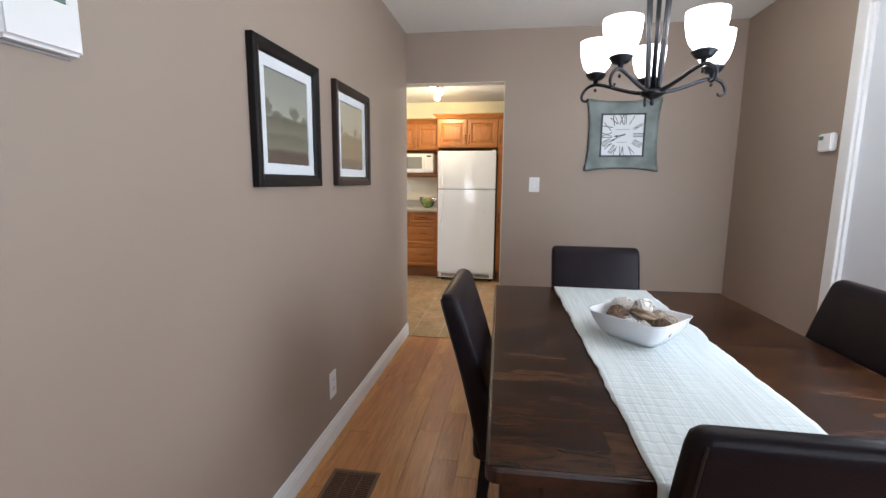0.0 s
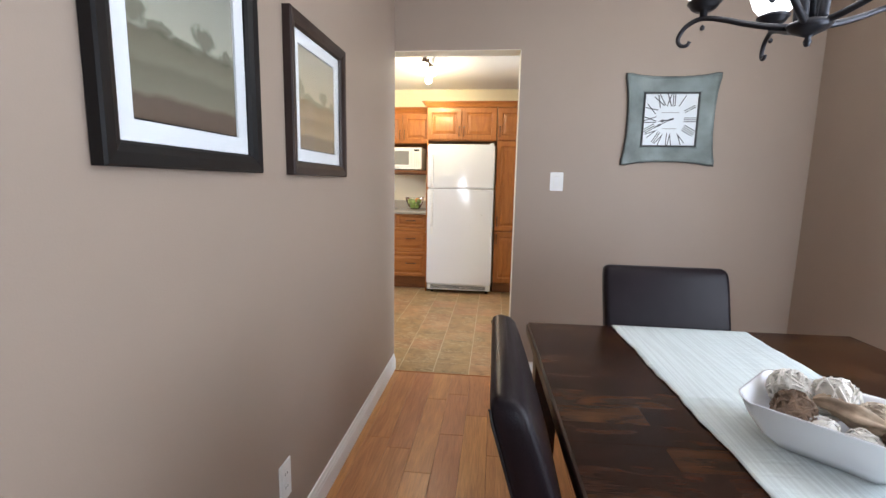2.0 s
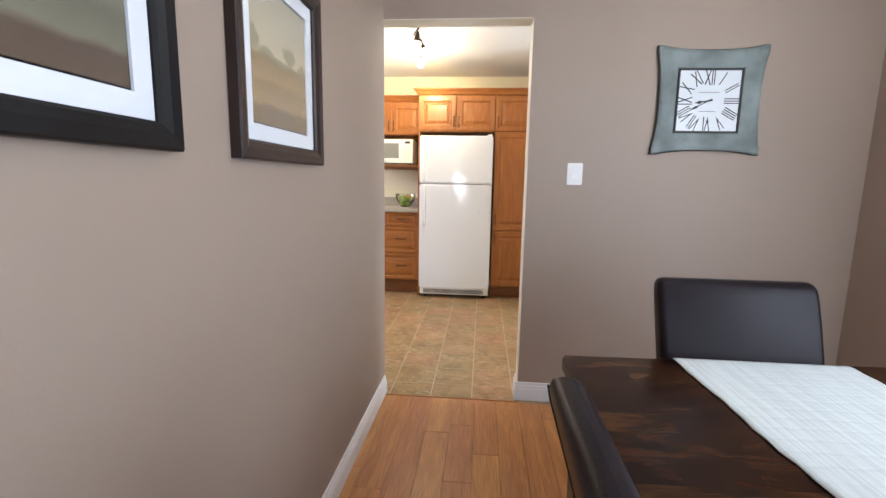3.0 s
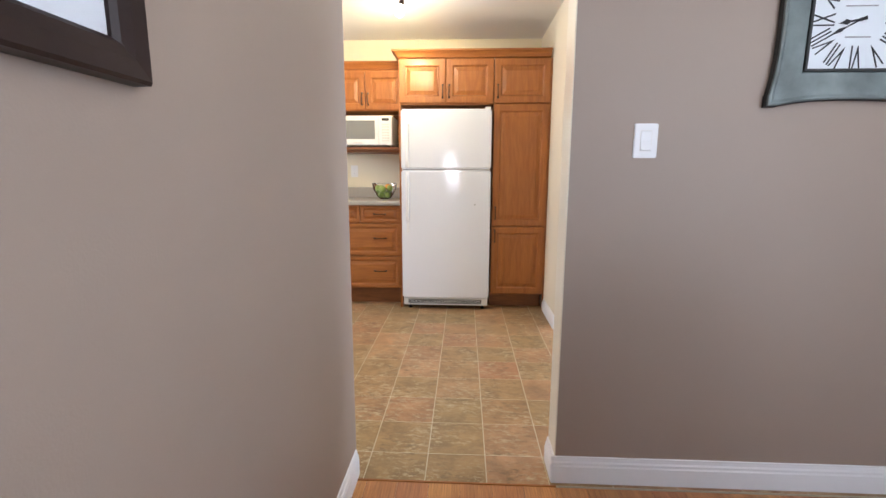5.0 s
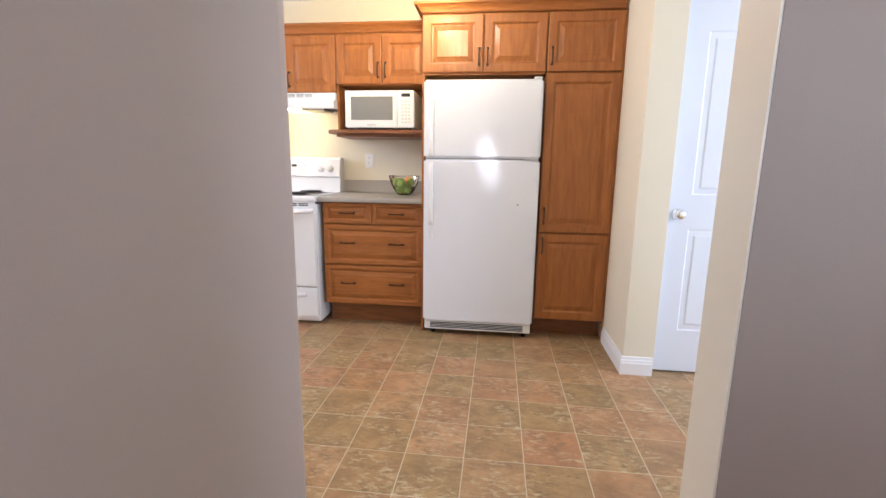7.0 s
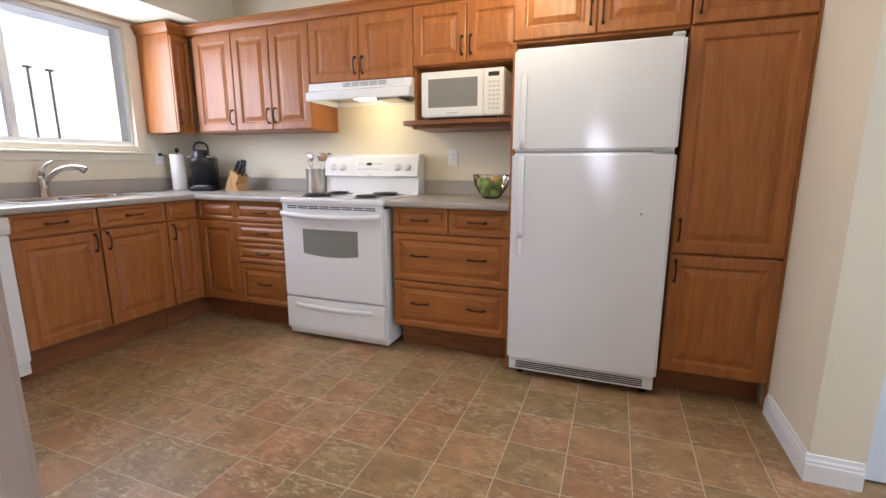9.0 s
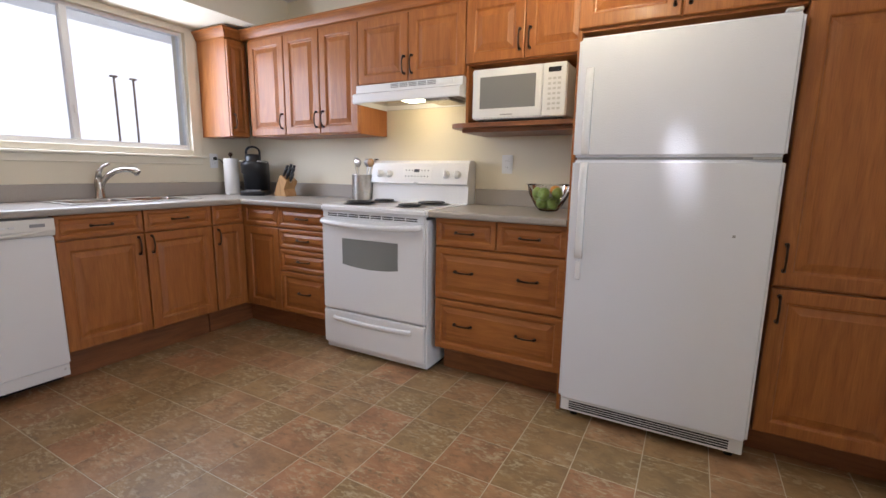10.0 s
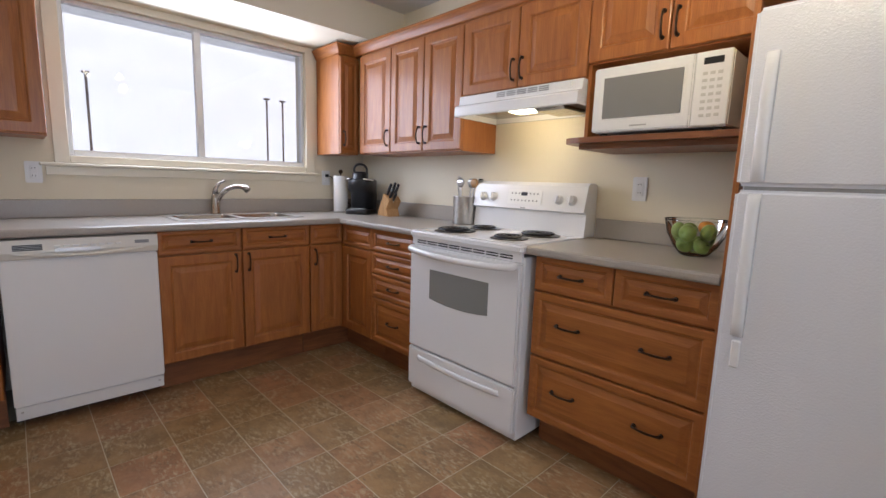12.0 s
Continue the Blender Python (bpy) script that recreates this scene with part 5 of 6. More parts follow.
def picture(y0, y1, z0, z1, bar_, mat_w, frame_mat, art, label):
    t = thing("framed_picture", label, "picture", Matrix.Translation((0.0015, y0, z0)), "framed prints on the taupe wall")
    w, h = y1 - y0, z1 - z0
    bm = bmesh.new(); prof = [(0, 0), (0, 0.024), (0.004, 0.029), (bar_ * 0.55, 0.0265), (bar_ - 0.006, 0.021), (bar_, 0.015), (bar_, 0.0)]
    rings = [[bm.verts.new(c) for c in ((x, i, i), (x, w - i, i), (x, w - i, h - i), (x, i, h - i))] for i, x in prof]
    for p, q in zip(rings, rings[1:] + rings[:1]):
        for k in range(4):
            bm.faces.new((p[k], p[(k + 1) % 4], q[(k + 1) % 4], q[k]))
    part("frame", bm, frame_mat, t)
    b2 = bar_ + mat_w
    bm = bmesh.new()
    for c in ((bar_, b2, bar_, h - bar_), (w - b2, w - bar_, bar_, h - bar_), (b2, w - b2, bar_, b2), (b2, w - b2, h - b2, h - bar_)):
        box(0.004, 0.0095, c[0], c[1], c[2], c[3], bm=bm)
    part("mat_board", bm, M["matboard"], t)
    part("inner_fillet", prism([(b2 - 0.001, b2 - 0.001), (w - b2 + 0.001, b2 - 0.001), (w - b2 + 0.001, h - b2 + 0.001), (b2 - 0.001, h - b2 + 0.001)], 0, 0.001, 0.0035), M["blackwood"], t)
    part("print", box(0.0038, 0.0065, b2 + 0.004, w - b2 - 0.004, b2 + 0.004, h - b2 - 0.004), art, t)
    gl_ = part("glazing", box(0.0105, 0.012, bar_ - 0.002, w - bar_ + 0.002, bar_ - 0.002, h - bar_ + 0.002), M["thinglass"], t, "picture glass"); gl_.visible_shadow = False
    return t


picture(-2.247, -1.740, 1.303, 1.812, 0.046, 0.040, M["blackwood"], M["art_a"], "misty green-grey landscape print in a black frame with white mat")
picture(-1.547, -1.041, 1.303, 1.812, 0.046, 0.040, M["brownframe"], M["art_b"], "amber misty landscape print in a dark brown frame with white mat")

# ---- clock ----
ck = thing("wall_clock", "square distressed teal wall clock with concave sides and roman numerals", "wall clock", Matrix.Translation((1.685, -0.0015, 1.687)))
H_, C_ = 0.268, 0.247


def concave(h, c, n_=8, flat=0.035):
    """A square whose sides bow inwards between small flat corners."""
    pts = []
    for k in range(4):
        a = k * math.pi / 2
        side = [(-h, -h), (-h + flat, -h)]
        for i in range(n_ + 1):
            f = -1 + 2 * i / n_
            side.append((f * (h - flat), -c - (h - c) * 0.9 * (abs(f) ** 2.6)))
        side += [(h - flat, -h)]
        for x, y in side:
            pts.append((x * math.cos(a) - y * math.sin(a), x * math.sin(a) + y * math.cos(a)))
    return pts


co = concave(H_, C_)
bm = bmesh.new(); S = 0.158
inner = []
for x, z in co:
    m0 = max(abs(x), abs(z)); inner.append((x / m0 * S, z / m0 * S))
rings = []
for f, y in ((1.0, -0.002), (0.985, -0.0205), (0.97, -0.026), (0.90, -0.0285), (0.80, -0.024), (0.06, -0.017), (0.0, -0.012)):
    rings.append([bm.verts.new((i_[0] + (o_[0] - i_[0]) * f, y, i_[1] + (o_[1] - i_[1]) * f)) for o_, i_ in zip(co, inner)])
for p, q in zip(rings, rings[1:]):
    for k in range(len(p)):
        j = (k + 1) % len(p); bm.faces.new((p[k], p[j], q[j], q[k]))
bmesh.ops.remove_doubles(bm, verts=bm.verts, dist=1e-5)
part("frame", bm, M["teal"], ck)
b = bmesh.new(); band = [[b.verts.new((x * s_, y, z * s_)) for x, z in co] for s_, y in ((1.004, -0.001), (1.008, -0.017), (0.999, -0.0215))]
for p, q in zip(band, band[1:]):
    for k in range(len(p)):
        j = (k + 1) % len(p); b.faces.new((p[k], p[j], q[j], q[k]))
part("worn_edge", b, M["tealdark"], ck, "dark worn outer edge")
part("backing", box(-S, S, -0.008, -0.001, -S, S), M["tealdark"], ck)
fcw = part("face", box(-0.150, 0.150, -0.012, -0.0085, -0.150, 0.150), M["face"], ck)
for c in ((-0.1585, -0.150, -0.1585, 0.1585), (0.150, 0.1585, -0.1585, 0.1585), (-0.1495, 0.1495, 0.150, 0.1585), (-0.1495, 0.1495, -0.1585, -0.150)):
    part("bezel", box(c[0], c[1], -0.0215, -0.0086, c[2], c[3], 0.001), M["tealdark"], ck)
NUM = ["XII", "I", "II", "III", "IIII", "V", "VI", "VII", "VIII", "IX", "X", "XI"]
for k, s_ in enumerate(NUM):
    cu = bpy.data.curves.new("numeral", "FONT"); cu.body = s_; cu.size = 0.104; cu.align_x = "CENTER"; cu.align_y = "CENTER"; cu.extrude = 0.0004; cu.offset = 0.0004
    tmp = bpy.data.objects.new("scratch", cu); me = bpy.data.meshes.new_from_object(tmp); bpy.data.objects.remove(tmp)
    me.materials.append(M["black"]); ob = new("numeral", me); ob.parent = fcw
    a = radians(30 * k); rad = 0.110 / max(abs(math.sin(a)), abs(math.cos(a))) * (0.96 if k % 3 else 1)
    ob.matrix_basis = Matrix.Translation((rad * math.sin(a), -0.0128, rad * math.cos(a))) @ Matrix.Rotation(radians(90), 4, "X") @ Matrix.Rotation(-a, 4, "Z") @ Matrix.Diagonal((0.42, 1.0, 1.0, 1.0))
for z, w in ((0.042, 0.05), (-0.052, 0.04)):
    part("maker_bar", box(-w, w, -0.0126, -0.0119, z - 0.002, z + 0.002), M["grey"], fcw)


def hand(ang, length, width):
    b = prism([(-width / 2, -0.02), (width / 2, -0.02), (width * 0.35, length * 0.45), (width * 1.1, length * 0.62), (width * 0.5, length * 0.78), (0, length), (-width * 0.5, length * 0.78), (-width * 1.1, length * 0.62), (-width * 0.35, length * 0.45)], 1, -0.0165, -0.0155)
    return b, Matrix.Rotation(radians(ang), 4, "Y")


for nm, ang, ln, wd in (("hour_hand", 8.68 * 30, 0.070, 0.008), ("minute_hand", 242, 0.112, 0.006)):
    b, m_ = hand(ang, ln, wd); part(nm, b, M["black"], ck, at=m_)
part("hub", lathe([(0, 0.003), (0.006, 0.002), (0.006, 0), (0, 0)], 12), M["black"], ck, at=Matrix.Translation((0, -0.0165, 0)) @ Matrix.Rotation(radians(90), 4, "X"))

# ---- switches, outlets, thermostats, vent ----


def plate(name, label, m, kind_):
    t = thing(name, label, "light switch" if kind_ == "rocker" else "outlet", m)
    part("plate", box(-0.036, 0.036, -0.006, -0.0005, -0.058, 0.058, 0.003, seg=2), M["plastic"], t)
    if kind_ == "rocker":
        part("rocker", prism([(-0.006, -0.033), (-0.0125, -0.031), (-0.0075, 0.0), (-0.0085, 0.031), (-0.006, 0.033)], 0, -0.0155, 0.0155), M["plastic"], t)
        part("rocker_gap", box(-0.0175, 0.0175, -0.0064, -0.0055, -0.035, 0.035), M["offwhite"], t)
    else:
        for z in (-0.020, 0.020):
            f = part("socket", box(-0.0165, 0.0165, -0.0078, -0.0055, z - 0.0145, z + 0.0145, 0.002), M["plastic"], t)
            for x in (-0.006, 0.006):
                part("slot", box(x - 0.001, x + 0.001, -0.0083, -0.0075, z - 0.002, z + 0.006), M["darkgap"], f)
    return t


RZ = lambda d: Matrix.Rotation(radians(d), 4, "Z")
plate("light_switch", "white rocker light switch on the taupe wall", Matrix.Translation((1.042, 0, 1.309)) @ Matrix.Diagonal((1.12, 1, 1.0, 1)), "rocker")
plate("wall_outlet", "white outlet low on the taupe wall beside the baseboard", Matrix.Translation((0, -1.63, 0.30)) @ RZ(90) @ Matrix.Diagonal((1.1, 1, 1.2, 1)), "outlet")
plate("wall_outlet", "white outlet behind the table, low on the taupe wall", Matrix.Translation((2.345, 0, 0.31)), "outlet")
plate("wall_outlet", "white outlet above the kitchen counter upstand", Matrix.Translation((-0.68, NORTH, 1.215)), "outlet")
plate("wall_outlet", "white outlet on the cream wall before the window sill", Matrix.Translation((WEST, 0.775, 1.205)) @ RZ(90), "outlet")
plate("wall_outlet", "white outlet in the corner with a black plug", Matrix.Translation((WEST, 2.545, 1.225)) @ RZ(90), "outlet")
th = thing("thermostat", "white wall thermostat with a green-grey display", "thermostat", Matrix.Translation((0.0008, -2.935, 1.64)) @ RZ(90))
part("body", box(-0.075, 0.078, -0.030, 0.0, -0.075, 0.055, 0.008, seg=3), M["plastic"], th)
part("back_plate", box(-0.070, 0.070, -0.004, 0.0, -0.081, -0.0755, 0.001), M["grey"], th)
part("display", box(0.0, 0.045, -0.0315, -0.0295, 0.015, 0.038, 0.0005), M["lcd"], th)
part("button", box(0.048, 0.056, -0.0315, -0.0295, 0.028, 0.036, 0.001), M["plastic"], th)
part("button", box(0.048, 0.056, -0.0315, -0.0295, 0.016, 0.024, 0.001), M["plastic"], th)
t2 = thing("thermostat", "small white wall thermostat beside the white casing", "thermostat", Matrix.Translation((EAST_D - 0.0008, -1.03, 1.545)) @ RZ(-90))
part("body", box(-0.055, 0.05, -0.035, 0.0, -0.045, 0.045, 0.007, seg=2), M["plastic"], t2)
part("display", box(-0.045, -0.01, -0.0362, -0.0345, 0.012, 0.032), M["lcd"], t2)
vt = thing("floor_register", "brown metal floor register set in the oak planks", "floor vent", Matrix.Translation((0.105, -2.155, 0.0006)))
bm = bmesh.new()
for c in ((0, 0.22, 0, 0.018), (0, 0.22, 0.267, 0.285), (0, 0.015, 0.018, 0.267), (0.205, 0.22, 0.018, 0.267)):
    box(c[0], c[1], c[2], c[3], 0, 0.005, 0.001, bm=bm)
part("rim", bm, M["vent"], vt)
bm = bmesh.new()
for i in range(21):
    box(0.0155, 0.2045, 0.022 + i * 0.0118, 0.026 + i * 0.0118, 0, 0.0035, bm=bm)
for x in (0.075, 0.142):
    box(x, x + 0.004, 0.0185, 0.2665, 0.0, 0.0042, bm=bm)
part("louvres", bm, M["vent"], vt)
part("duct_shadow", box(0.0155, 0.2045, 0.0185, 0.2665, -0.0002, 0.0004), M["darkgap"], vt)

# ---- chandelier ----
CHX, CHY = 1.455, -1.585
chn = thing("chandelier", "black iron chandelier with five lit frosted bell shades", "chandelier", Matrix.Translation((CHX, CHY, 0)))
part("canopy", lathe([(0, CEIL_D - 0.0005), (0.062, CEIL_D - 0.0005), (0.060, CEIL_D - 0.012), (0.03, CEIL_D - 0.03), (0.008, CEIL_D - 0.036), (0, CEIL_D - 0.036)], 20), M["iron"], chn, smooth=True)
part("rod", tube([(0, 0, 2.27), (0, 0, CEIL_D - 0.03)], 0.006, 8), M["iron"], chn)
part("hub", lathe([(0, 1.655), (0.006, 1.657), (0.010, 1.668), (0.006, 1.678), (0.020, 1.686), (0.042, 1.696), (0.052, 1.708), (0.045, 1.716), (0.016, 1.724), (0, 1.726)], 20), M["iron"], chn, smooth=True)
for k in range(4):
    a = radians(30 + 90 * k); pts = []
    for z, r in ((1.712, 0.028), (1.80, 0.034), (1.90, 0.040), (2.0, 0.046), (2.1, 0.050), (2.18, 0.044), (2.24, 0.026), (2.275, 0.008)):
        pts.append((r * math.cos(a), r * math.sin(a), z))
    part("column_rod", tube(flow(pts, 4), 0.0115, 10), M["iron"], chn, smooth=True)
part("centre_rod", tube([(0, 0, 1.72), (0, 0, 2.27)], 0.010, 8), M["iron"], chn, smooth=True)
for k in range(5):
    a = radians(81 + 72 * k); ux, uy = math.cos(a), math.sin(a)
    pr = [(0.03, 1.708), (0.08, 1.718), (0.14, 1.736), (0.20, 1.758), (0.250, 1.768), (0.288, 1.752), (0.306, 1.722), (0.299, 1.702), (0.282, 1.699), (0.275, 1.709)]
    am = part("arm", tube(flow([(ux * r, uy * r, z) for r, z in pr], 4), 0.0075, 8, radii=[0.0095 - 0.00013 * q for q in range(33)] + [0.0052, 0.005, 0.005, 0.006]), M["iron"], chn, smooth=True)
    SR = 0.245
    cup = lathe([(0, 1.770), (0.010, 1.772), (0.010, 1.786), (0.026, 1.789), (0.035, 1.796), (0.040, 1.806), (0.045, 1.809), (0.045, 1.814), (0.039, 1.816), (0.030, 1.820), (0, 1.820)], 18)
    part("shade_holder", cup, M["iron"], chn, smooth=True, at=(ux * SR, uy * SR, 0))
    shd = lathe([(0.028, 1.8205), (0.040, 1.824), (0.055, 1.843), (0.066, 1.874), (0.072, 1.912), (0.074, 1.952), (0.0715, 1.952), (0.0695, 1.912), (0.0635, 1.876), (0.052, 1.846), (0.036, 1.830), (0.0, 1.828)], 28)
    part("shade", shd, M["shade"], chn, "lit frosted white glass shade", True, (ux * SR, uy * SR, 0))
    fin = lathe([(0, 1.738), (0.006, 1.742), (0.007, 1.748), (0.003, 1.754), (0, 1.755)], 8)
    part("drop", fin, M["iron"], chn, smooth=True, at=(ux * SR, uy * SR, -0.004))
for k in range(5):
    a = radians(81 + 72 * k)
    bulb("chandelier_bulb", (CHX + 0.245 * math.cos(a), CHY + 0.245 * math.sin(a), 2.00), 2.4, (1.0, 0.96, 0.86), 0.05)

# ---- kitchen track light ----
tl = thing("track_light", "brushed steel ceiling light with curved bar and lit spot heads", "ceiling light", Matrix.Translation((0.0, 1.42, CEIL_K)))
part("canopy", lathe([(0, -0.0005), (0.055, -0.0005), (0.055, -0.018), (0.045, -0.026), (0, -0.026)], 20), M["steel"], tl, smooth=True)
part("bar", tube([(0.03, -0.34, -0.048), (-0.03, -0.20, -0.052), (0.0, 0, -0.055), (0.03, 0.18, -0.052), (-0.03, 0.34, -0.048)], 0.008, 8), M["bronze"], tl, smooth=True)
part("stem", tube([(0, 0, -0.026), (0, 0, -0.054)], 0.009, 8), M["bronze"], tl)
for x, y, rx, ry in ((0.02, -0.30, 20, 10), (0.0, 0.0, -15, -25), (-0.02, 0.30, -20, 10)):
    hdm = Matrix.Translation((x, y, -0.055)) @ Matrix.Rotation(radians(rx), 4, "X") @ Matrix.Rotation(radians(ry), 4, "Y")
    h_ = part("spot_head", lathe([(0, 0), (0.012, -0.002), (0.016, -0.025), (0.020, -0.045), (0.030, -0.070), (0.028, -0.070), (0.018, -0.047), (0, -0.040)], 16), M["bronze"], tl, smooth=True, at=hdm)
    part("lamp", lathe([(0, -0.042), (0.020, -0.055), (0.033, -0.085), (0.034, -0.115), (0.026, -0.130), (0, -0.134)], 14), M["lampglow"], h_, "lit spot bulb", True)

# ---- things on the counter ----
Z0 = 0.9555
pt = thing("paper_towel_holder", "roll of white paper towel on a steel stand", "paper towel", Matrix.Translation((-2.95, 2.60, Z0)))
part("base", lathe([(0, 0), (0.078, 0), (0.078, 0.006), (0.07, 0.010), (0, 0.010)], 24), M["steel"], pt, smooth=True)
part("roll", lathe([(0, 0.0105), (0.054, 0.0105), (0.056, 0.016), (0.056, 0.285), (0.054, 0.29), (0.02, 0.29), (0.02, 0.284), (0, 0.284)], 24), M["paper"], pt, smooth=True)
part("post", lathe([(0.005, 0.284), (0.005, 0.305), (0.014, 0.312), (0.018, 0.324), (0.012, 0.336), (0, 0.34)], 14), M["bronze"], pt, smooth=True)

cm = thing("coffee_maker", "black single-serve coffee maker with a raised handle", "coffee maker", Matrix.Translation((-2.78, 2.70, Z0)) @ RZ(35))
part("base", loft([(0, -0.03, 0.19, 0.27, 0.05, 0), (0, -0.03, 0.19, 0.27, 0.05, 0.03), (0, -0.03, 0.175, 0.255, 0.05, 0.036)]), M["black"], cm, smooth=True)
part("body", loft([(0, 0.02, 0.185, 0.17, 0.06, 0.036), (0, 0.02, 0.19, 0.175, 0.06, 0.16), (0, -0.01, 0.195, 0.235, 0.08, 0.18), (0, -0.01, 0.20, 0.24, 0.085, 0.25), (0, -0.01, 0.19, 0.23, 0.085, 0.268), (0, -0.01, 0.15, 0.18, 0.07, 0.276)]), M["black"], cm, smooth=True)
part("head", loft([(0, -0.06, 0.10, 0.12, 0.045, 0.20), (0, -0.06, 0.115, 0.13, 0.05, 0.24), (0, -0.055, 0.115, 0.13, 0.05, 0.31), (0, -0.05, 0.09, 0.10, 0.04, 0.325)]), M["black"], cm, smooth=True)
part("handle", tube(flow([(-0.046, -0.05, 0.27), (-0.052, -0.055, 0.34), (-0.035, -0.06, 0.372), (0, -0.062, 0.382), (0.035, -0.06, 0.372), (0.052, -0.055, 0.34), (0.046, -0.05, 0.27)]), 0.0085, 8), M["black"], cm, smooth=True)
part("trim_band", tube([(-0.10, -0.05, 0.262), (-0.095, -0.10, 0.266), (-0.055, -0.133, 0.27)], 0.006, 6), M["steel"], cm, smooth=True)
part("trim_band", tube([(0.10, -0.05, 0.262), (0.095, -0.10, 0.266), (0.055, -0.133, 0.27)], 0.006, 6), M["steel"], cm, smooth=True)
part("drip_tray", loft([(0, -0.11, 0.12, 0.09, 0.03, 0.0365), (0, -0.11, 0.12, 0.09, 0.03, 0.044)]), M["grey"], cm)

kn_ = thing("knife_block", "beech knife block holding black-handled knives", "knife block", Matrix.Translation((-2.48, 2.735, Z0)) @ RZ(-8))
part("block", prism([(-0.085, 0.0), (0.068, 0.0), (0.062, 0.020), (0.042, 0.055), (0.085, 0.118), (0.015, 0.165), (0.0, 0.165), (-0.085, 0.022)], 1, -0.05, 0.05), M["blockwood"], kn_)
ax = Vector((0.60, 0, 0.80)).normalized()
for i, (o, y, ln) in enumerate(((0.0, -0.03, 0.10), (0.0, 0.0, 0.11), (0.0, 0.03, 0.10), (0.035, -0.025, 0.095), (0.035, 0.005, 0.10), (0.065, -0.01, 0.07))):
    s_ = Vector((0.022 + o * 0.85, y, 0.158 - o * 0.60))
    kf = part("knife", tube([s_, s_ + ax * ln * 0.5, s_ + ax * ln], 0.011, 8, radii=[0.009, 0.0115, 0.010]), M["black"], kn_, smooth=True)
    part("bolster", tube([s_ - ax * 0.012, s_ + ax * 0.002], 0.0085, 8), M["steel"], kf)

uc = thing("utensil_crock", "brushed steel canister holding kitchen utensils", "utensil holder", Matrix.Translation((-1.742, 2.79, Z0)) @ Matrix.Diagonal((1.28, 1.28, 1.0, 1)))
part("canister", lathe([(0, 0), (0.060, 0), (0.0615, 0.003), (0.0615, 0.176), (0.063, 0.180), (0.059, 0.180), (0.058, 0.02), (0, 0.02)], 28), M["steel"], uc, smooth=True)
for dx, dy, lx, kind_ in ((-0.02, 0.0, -0.035, "whisk"), (-0.005, -0.02, -0.015, "ladle"), (0.01, 0.015, 0.01, "spoon"), (0.025, 0.0, 0.03, "spoon"), (0.03, 0.02, 0.05, "glass")):
    tp_ = Vector((dx + lx, dy, 0.235))
    st = part("utensil", tube([(dx * 0.6, dy * 0.6, 0.03), tp_], 0.004, 6), M["steel"], uc)
    if kind_ == "whisk":
        bm = bmesh.new()
        for q in range(5):
            a = q * math.pi / 5; pts = []
            for i in range(13):
                f = i / 12 * math.pi; r = 0.022 * math.sin(f); pts.append(tp_ + Vector((r * math.cos(a) * (1 if i < 7 else 1), r * math.sin(a), 0.035 * (1 - math.cos(f)))))
            tube(pts, 0.0016, 4, bm)
        part("head", bm, M["steel"], st)
    else:
        part("head", loft([(tp_.x, tp_.y, 0.02, 0.006, 0.003, tp_.z), (tp_.x, tp_.y, 0.044, 0.012, 0.006, tp_.z + 0.025), (tp_.x, tp_.y, 0.046, 0.012, 0.006, tp_.z + 0.04), (tp_.x, tp_.y, 0.02, 0.006, 0.003, tp_.z + 0.058)]), M["glass"] if kind_ == "glass" else (M["blockwood"] if lx == 0.03 else M["steel"]), st, smooth=True)

FB = (-0.335, 2.655, Z0)
gb = thing("fruit_bowl", "clear glass bowl full of green apples on the counter", "glass bowl", Matrix.Translation(FB) @ Matrix.Diagonal((0.89, 0.89, 0.97, 1)))
gbo = part("bowl", lathe([(0, 0), (0.045, 0), (0.06, 0.006), (0.09, 0.04), (0.118, 0.09), (0.132, 0.147)], 40), M["bowlglass"], gb, smooth=True); gbo.visible_shadow = False


part("rim", lathe([(0.132, 0.147), (0.1345, 0.149), (0.1335, 0.152), (0.1305, 0.152), (0.1295, 0.149), (0.132, 0.147)], 40), M["bowlglass"], gb, smooth=True)


def fruit(name, at, r, material, label, tip):
    t = thing(name, label, "fruit", Matrix.Translation(Vector(FB) + Vector(at) * 0.89) @ Matrix.Rotation(tip, 4, "X") @ Matrix.Rotation(tip * 1.7, 4, "Y"), "fruit in the glass bowl")
    pr = []
    for i in range(15):
        a = math.pi * i / 14; q = r * (1 + 0.06 * math.sin(a)); z = -r * 0.90 * math.cos(a)
        dimp = 0.30 * r * math.exp(-((math.sin(a) * 1.0) / 0.28) ** 2)
        pr.append((max(0, q * math.sin(a)) if 0 < i < 14 else 0, z + (dimp if a < 1.57 else -dimp) * (1 if name == "apple" else 0.1)))
    part("skin", lathe(pr, 18), material, t, smooth=True)
    if name == "apple":
        part("stalk", tube([(0, 0, r * 0.55), (0.002, 0, r * 0.8), (0.005, 0.001, r * 0.98)], 0.0015, 5), M["bronze"], t)


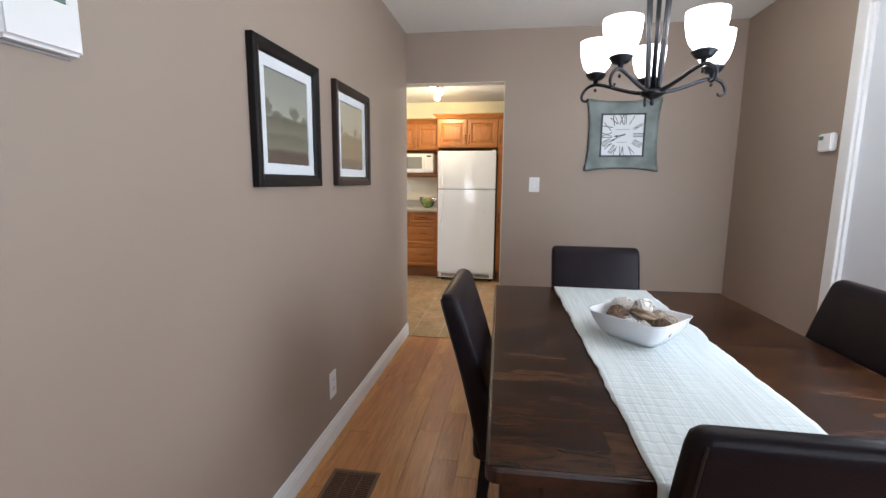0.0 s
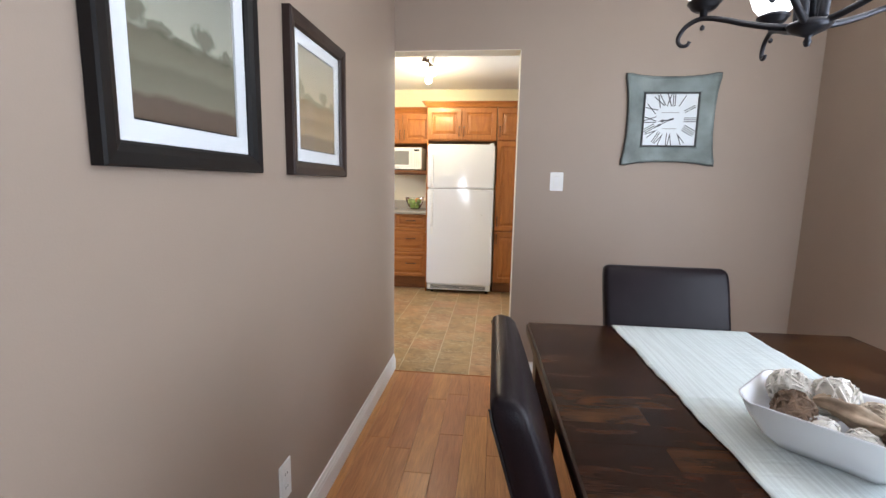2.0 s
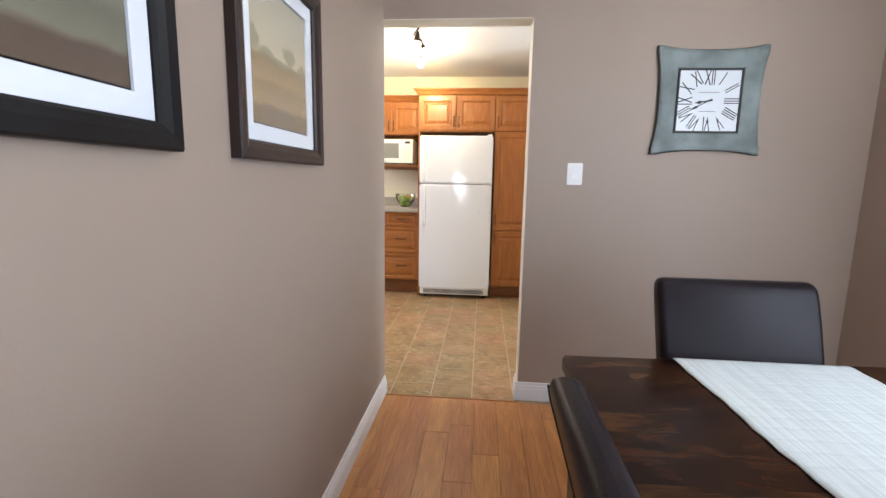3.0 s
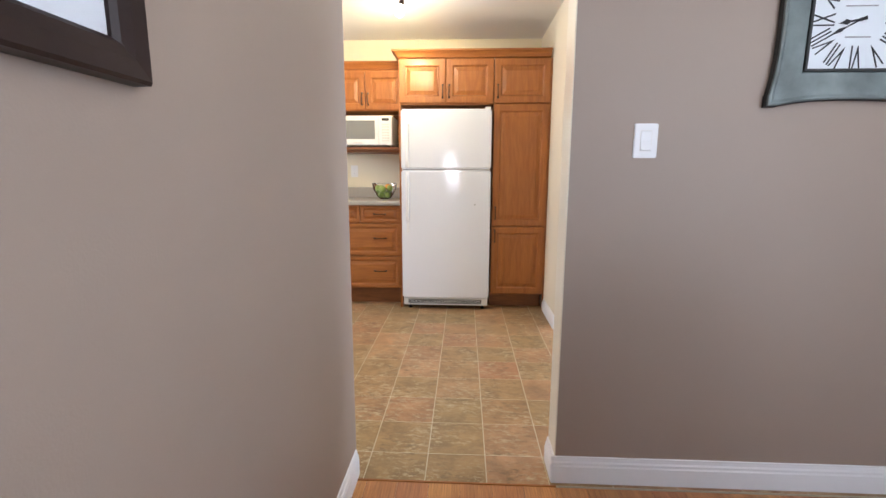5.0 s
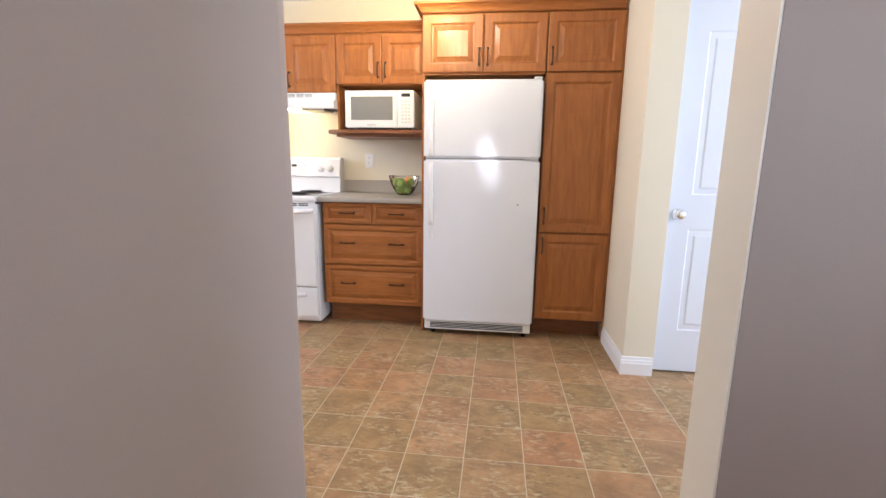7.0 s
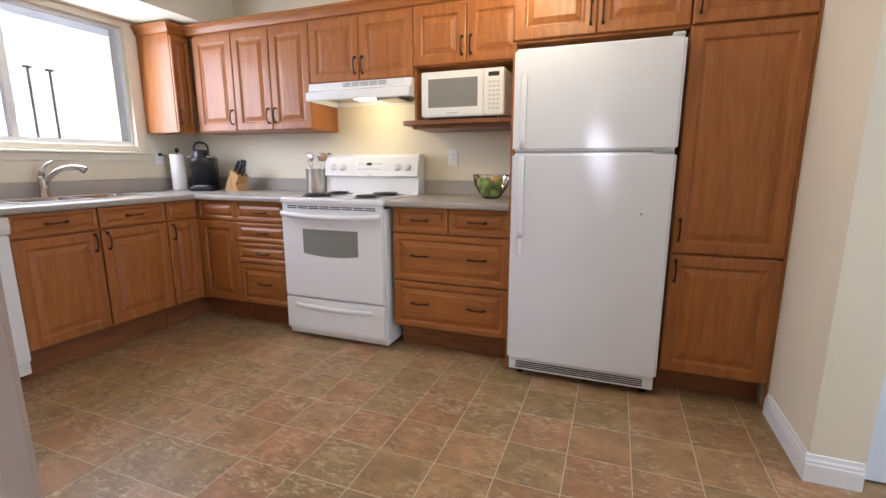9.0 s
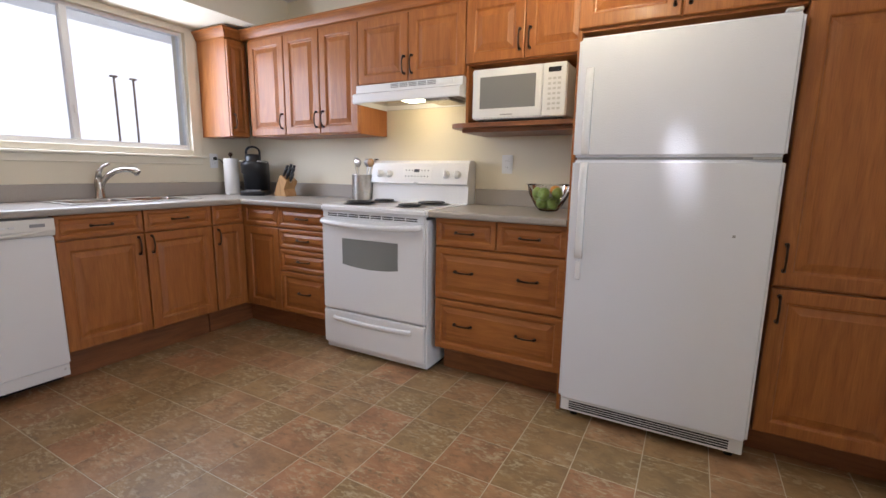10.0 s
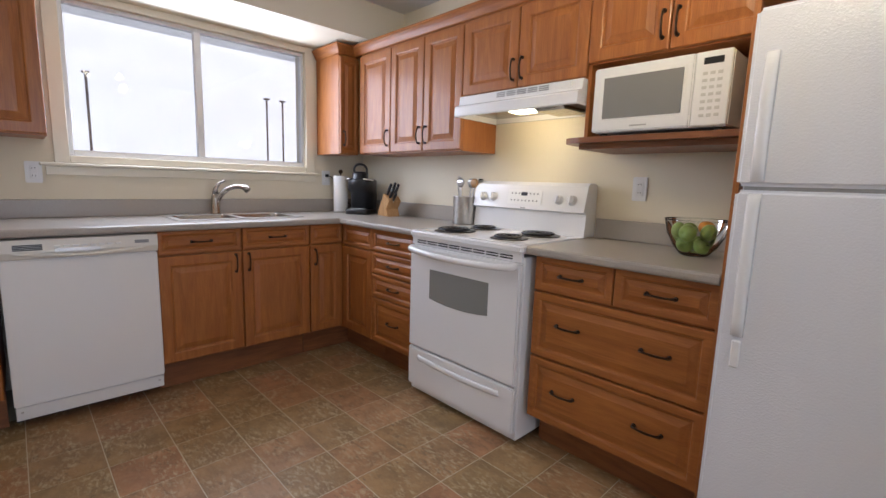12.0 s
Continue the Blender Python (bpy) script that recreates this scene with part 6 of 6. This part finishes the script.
for at, r, tp2 in (((-0.035, -0.02, 0.050), 0.037, 1.9), ((0.035, -0.025, 0.050), 0.036, 0.7), ((0.0, 0.04, 0.052), 0.036, 2.4), ((-0.07, -0.015, 0.112), 0.036, 1.0), ((-0.012, -0.072, 0.106), 0.038, 1.6), ((0.062, -0.04, 0.112), 0.037, 2.6), ((-0.045, 0.058, 0.113), 0.034, 0.4)):
    fruit("apple", at, r * 0.86, M["apple"], "shiny green apple in the glass bowl", tp2)
fruit("orange", (0.03, 0.045, 0.125), 0.031, M["orange"], "orange among the green apples", 0.3)
cd = thing("appliance_cord", "thin black power cord with plug in the corner", "power cord", None)
part("plug", box(WEST + 0.009, WEST + 0.035, 2.535, 2.555, 1.232, 1.256, 0.004), M["black"], cd)
part("cord", tube([(WEST + 0.033, 2.545, 1.243), (WEST + 0.07, 2.555, 1.235), (WEST + 0.075, 2.60, 1.18), (WEST + 0.065, 2.68, 1.06), (WEST + 0.10, 2.75, 0.975), (WEST + 0.19, 2.78, 0.9605), (WEST + 0.25, 2.785, 0.9605)], 0.0032, 6), M["black"], cd, smooth=True)
# unseen hall window, added to go with the hall fill lamp
w3 = structure("window_3", box(3.62, 3.67, 0.35, 0.39, 0.6, 2.3, 0.003), M["plastic"], "unseen white window added at the end of the hall", "window")
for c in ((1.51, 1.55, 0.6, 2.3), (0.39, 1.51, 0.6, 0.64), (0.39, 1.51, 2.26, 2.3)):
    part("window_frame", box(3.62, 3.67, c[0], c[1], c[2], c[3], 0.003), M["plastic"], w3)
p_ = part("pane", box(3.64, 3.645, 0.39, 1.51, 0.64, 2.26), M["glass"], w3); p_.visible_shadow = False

# ---- floor pieces ----
TX, TY, T0X, T0Y = 0.2445, 0.2445, 0.034, 0.149


def tile_mesh(w, h):
    b = box(0, w, 0, h, -0.004, 0.0006)
    bmesh.ops.bevel(b, geom=[e for e in b.edges if all(v.co.z > 0 for v in e.verts)], offset=0.0006, segments=1, affect="EDGES")
    return mesh_of("tile", b, M["tile"])


TILES = {}


def lay(x0, x1, y0, y1):
    key = (round(x1 - x0, 3), round(y1 - y0, 3))
    if key not in TILES:
        TILES[key] = tile_mesh(*key)
    ob = new("tile", TILES[key]); ob.parent = floor_k; ob.location = (x0, y0, 0)


J = 0.0018
for i in range(-13, 9):
    for j in range(-1, 12):
        x0, x1 = T0X + i * TX + J, T0X + (i + 1) * TX - J
        y0, y1 = T0Y + j * TY + J, T0Y + (j + 1) * TY - J
        x0, y0, y1 = max(x0, WEST), max(y0, -0.028), min(y1, NORTH)
        if y1 - y0 < 0.03 or x1 - x0 < 0.03 or x0 < -2.75 or (y1 > 2.62) or (x0 > EAST_K + 0.12 and y0 > 1.83) or (x0 > OPEN_W and y1 < 0.12) or (x1 < -0.1 and y1 < 0.14):
            continue
        lay(x0, x1, y0, y1)

rng = random.Random(5)
PW, P0 = 0.122, 0.052
PLANKS = {}
for i in range(-1, 20):
    x0, x1 = P0 + i * PW + 0.0007, P0 + (i + 1) * PW - 0.0007
    x0 = max(x0, 0.0)
    y = -0.038 - rng.uniform(0.15, 1.0)
    ends = [-0.038]
    while y > -4.2:
        ends.append(y); y -= rng.choice((0.45, 0.7, 0.9, 1.1, 1.4))
    ends.append(max(-4.8, y - 0.6))
    for a, b_ in zip(ends, ends[1:]):
        key = (round(x1 - x0, 3), round(a - b_, 3))
        if key not in PLANKS:
            b = box(0, key[0], 0, key[1] - 0.0014, -0.005, 0.0)
            bmesh.ops.bevel(b, geom=[e for e in b.edges if all(v.co.z > -0.001 for v in e.verts)], offset=0.0012, segments=1, affect="EDGES")
            PLANKS[key] = mesh_of("plank", b, M["plank"])
        ob = new("plank", PLANKS[key]); ob.parent = floor_d; ob.location = (x0, b_ + 0.0007, 0)
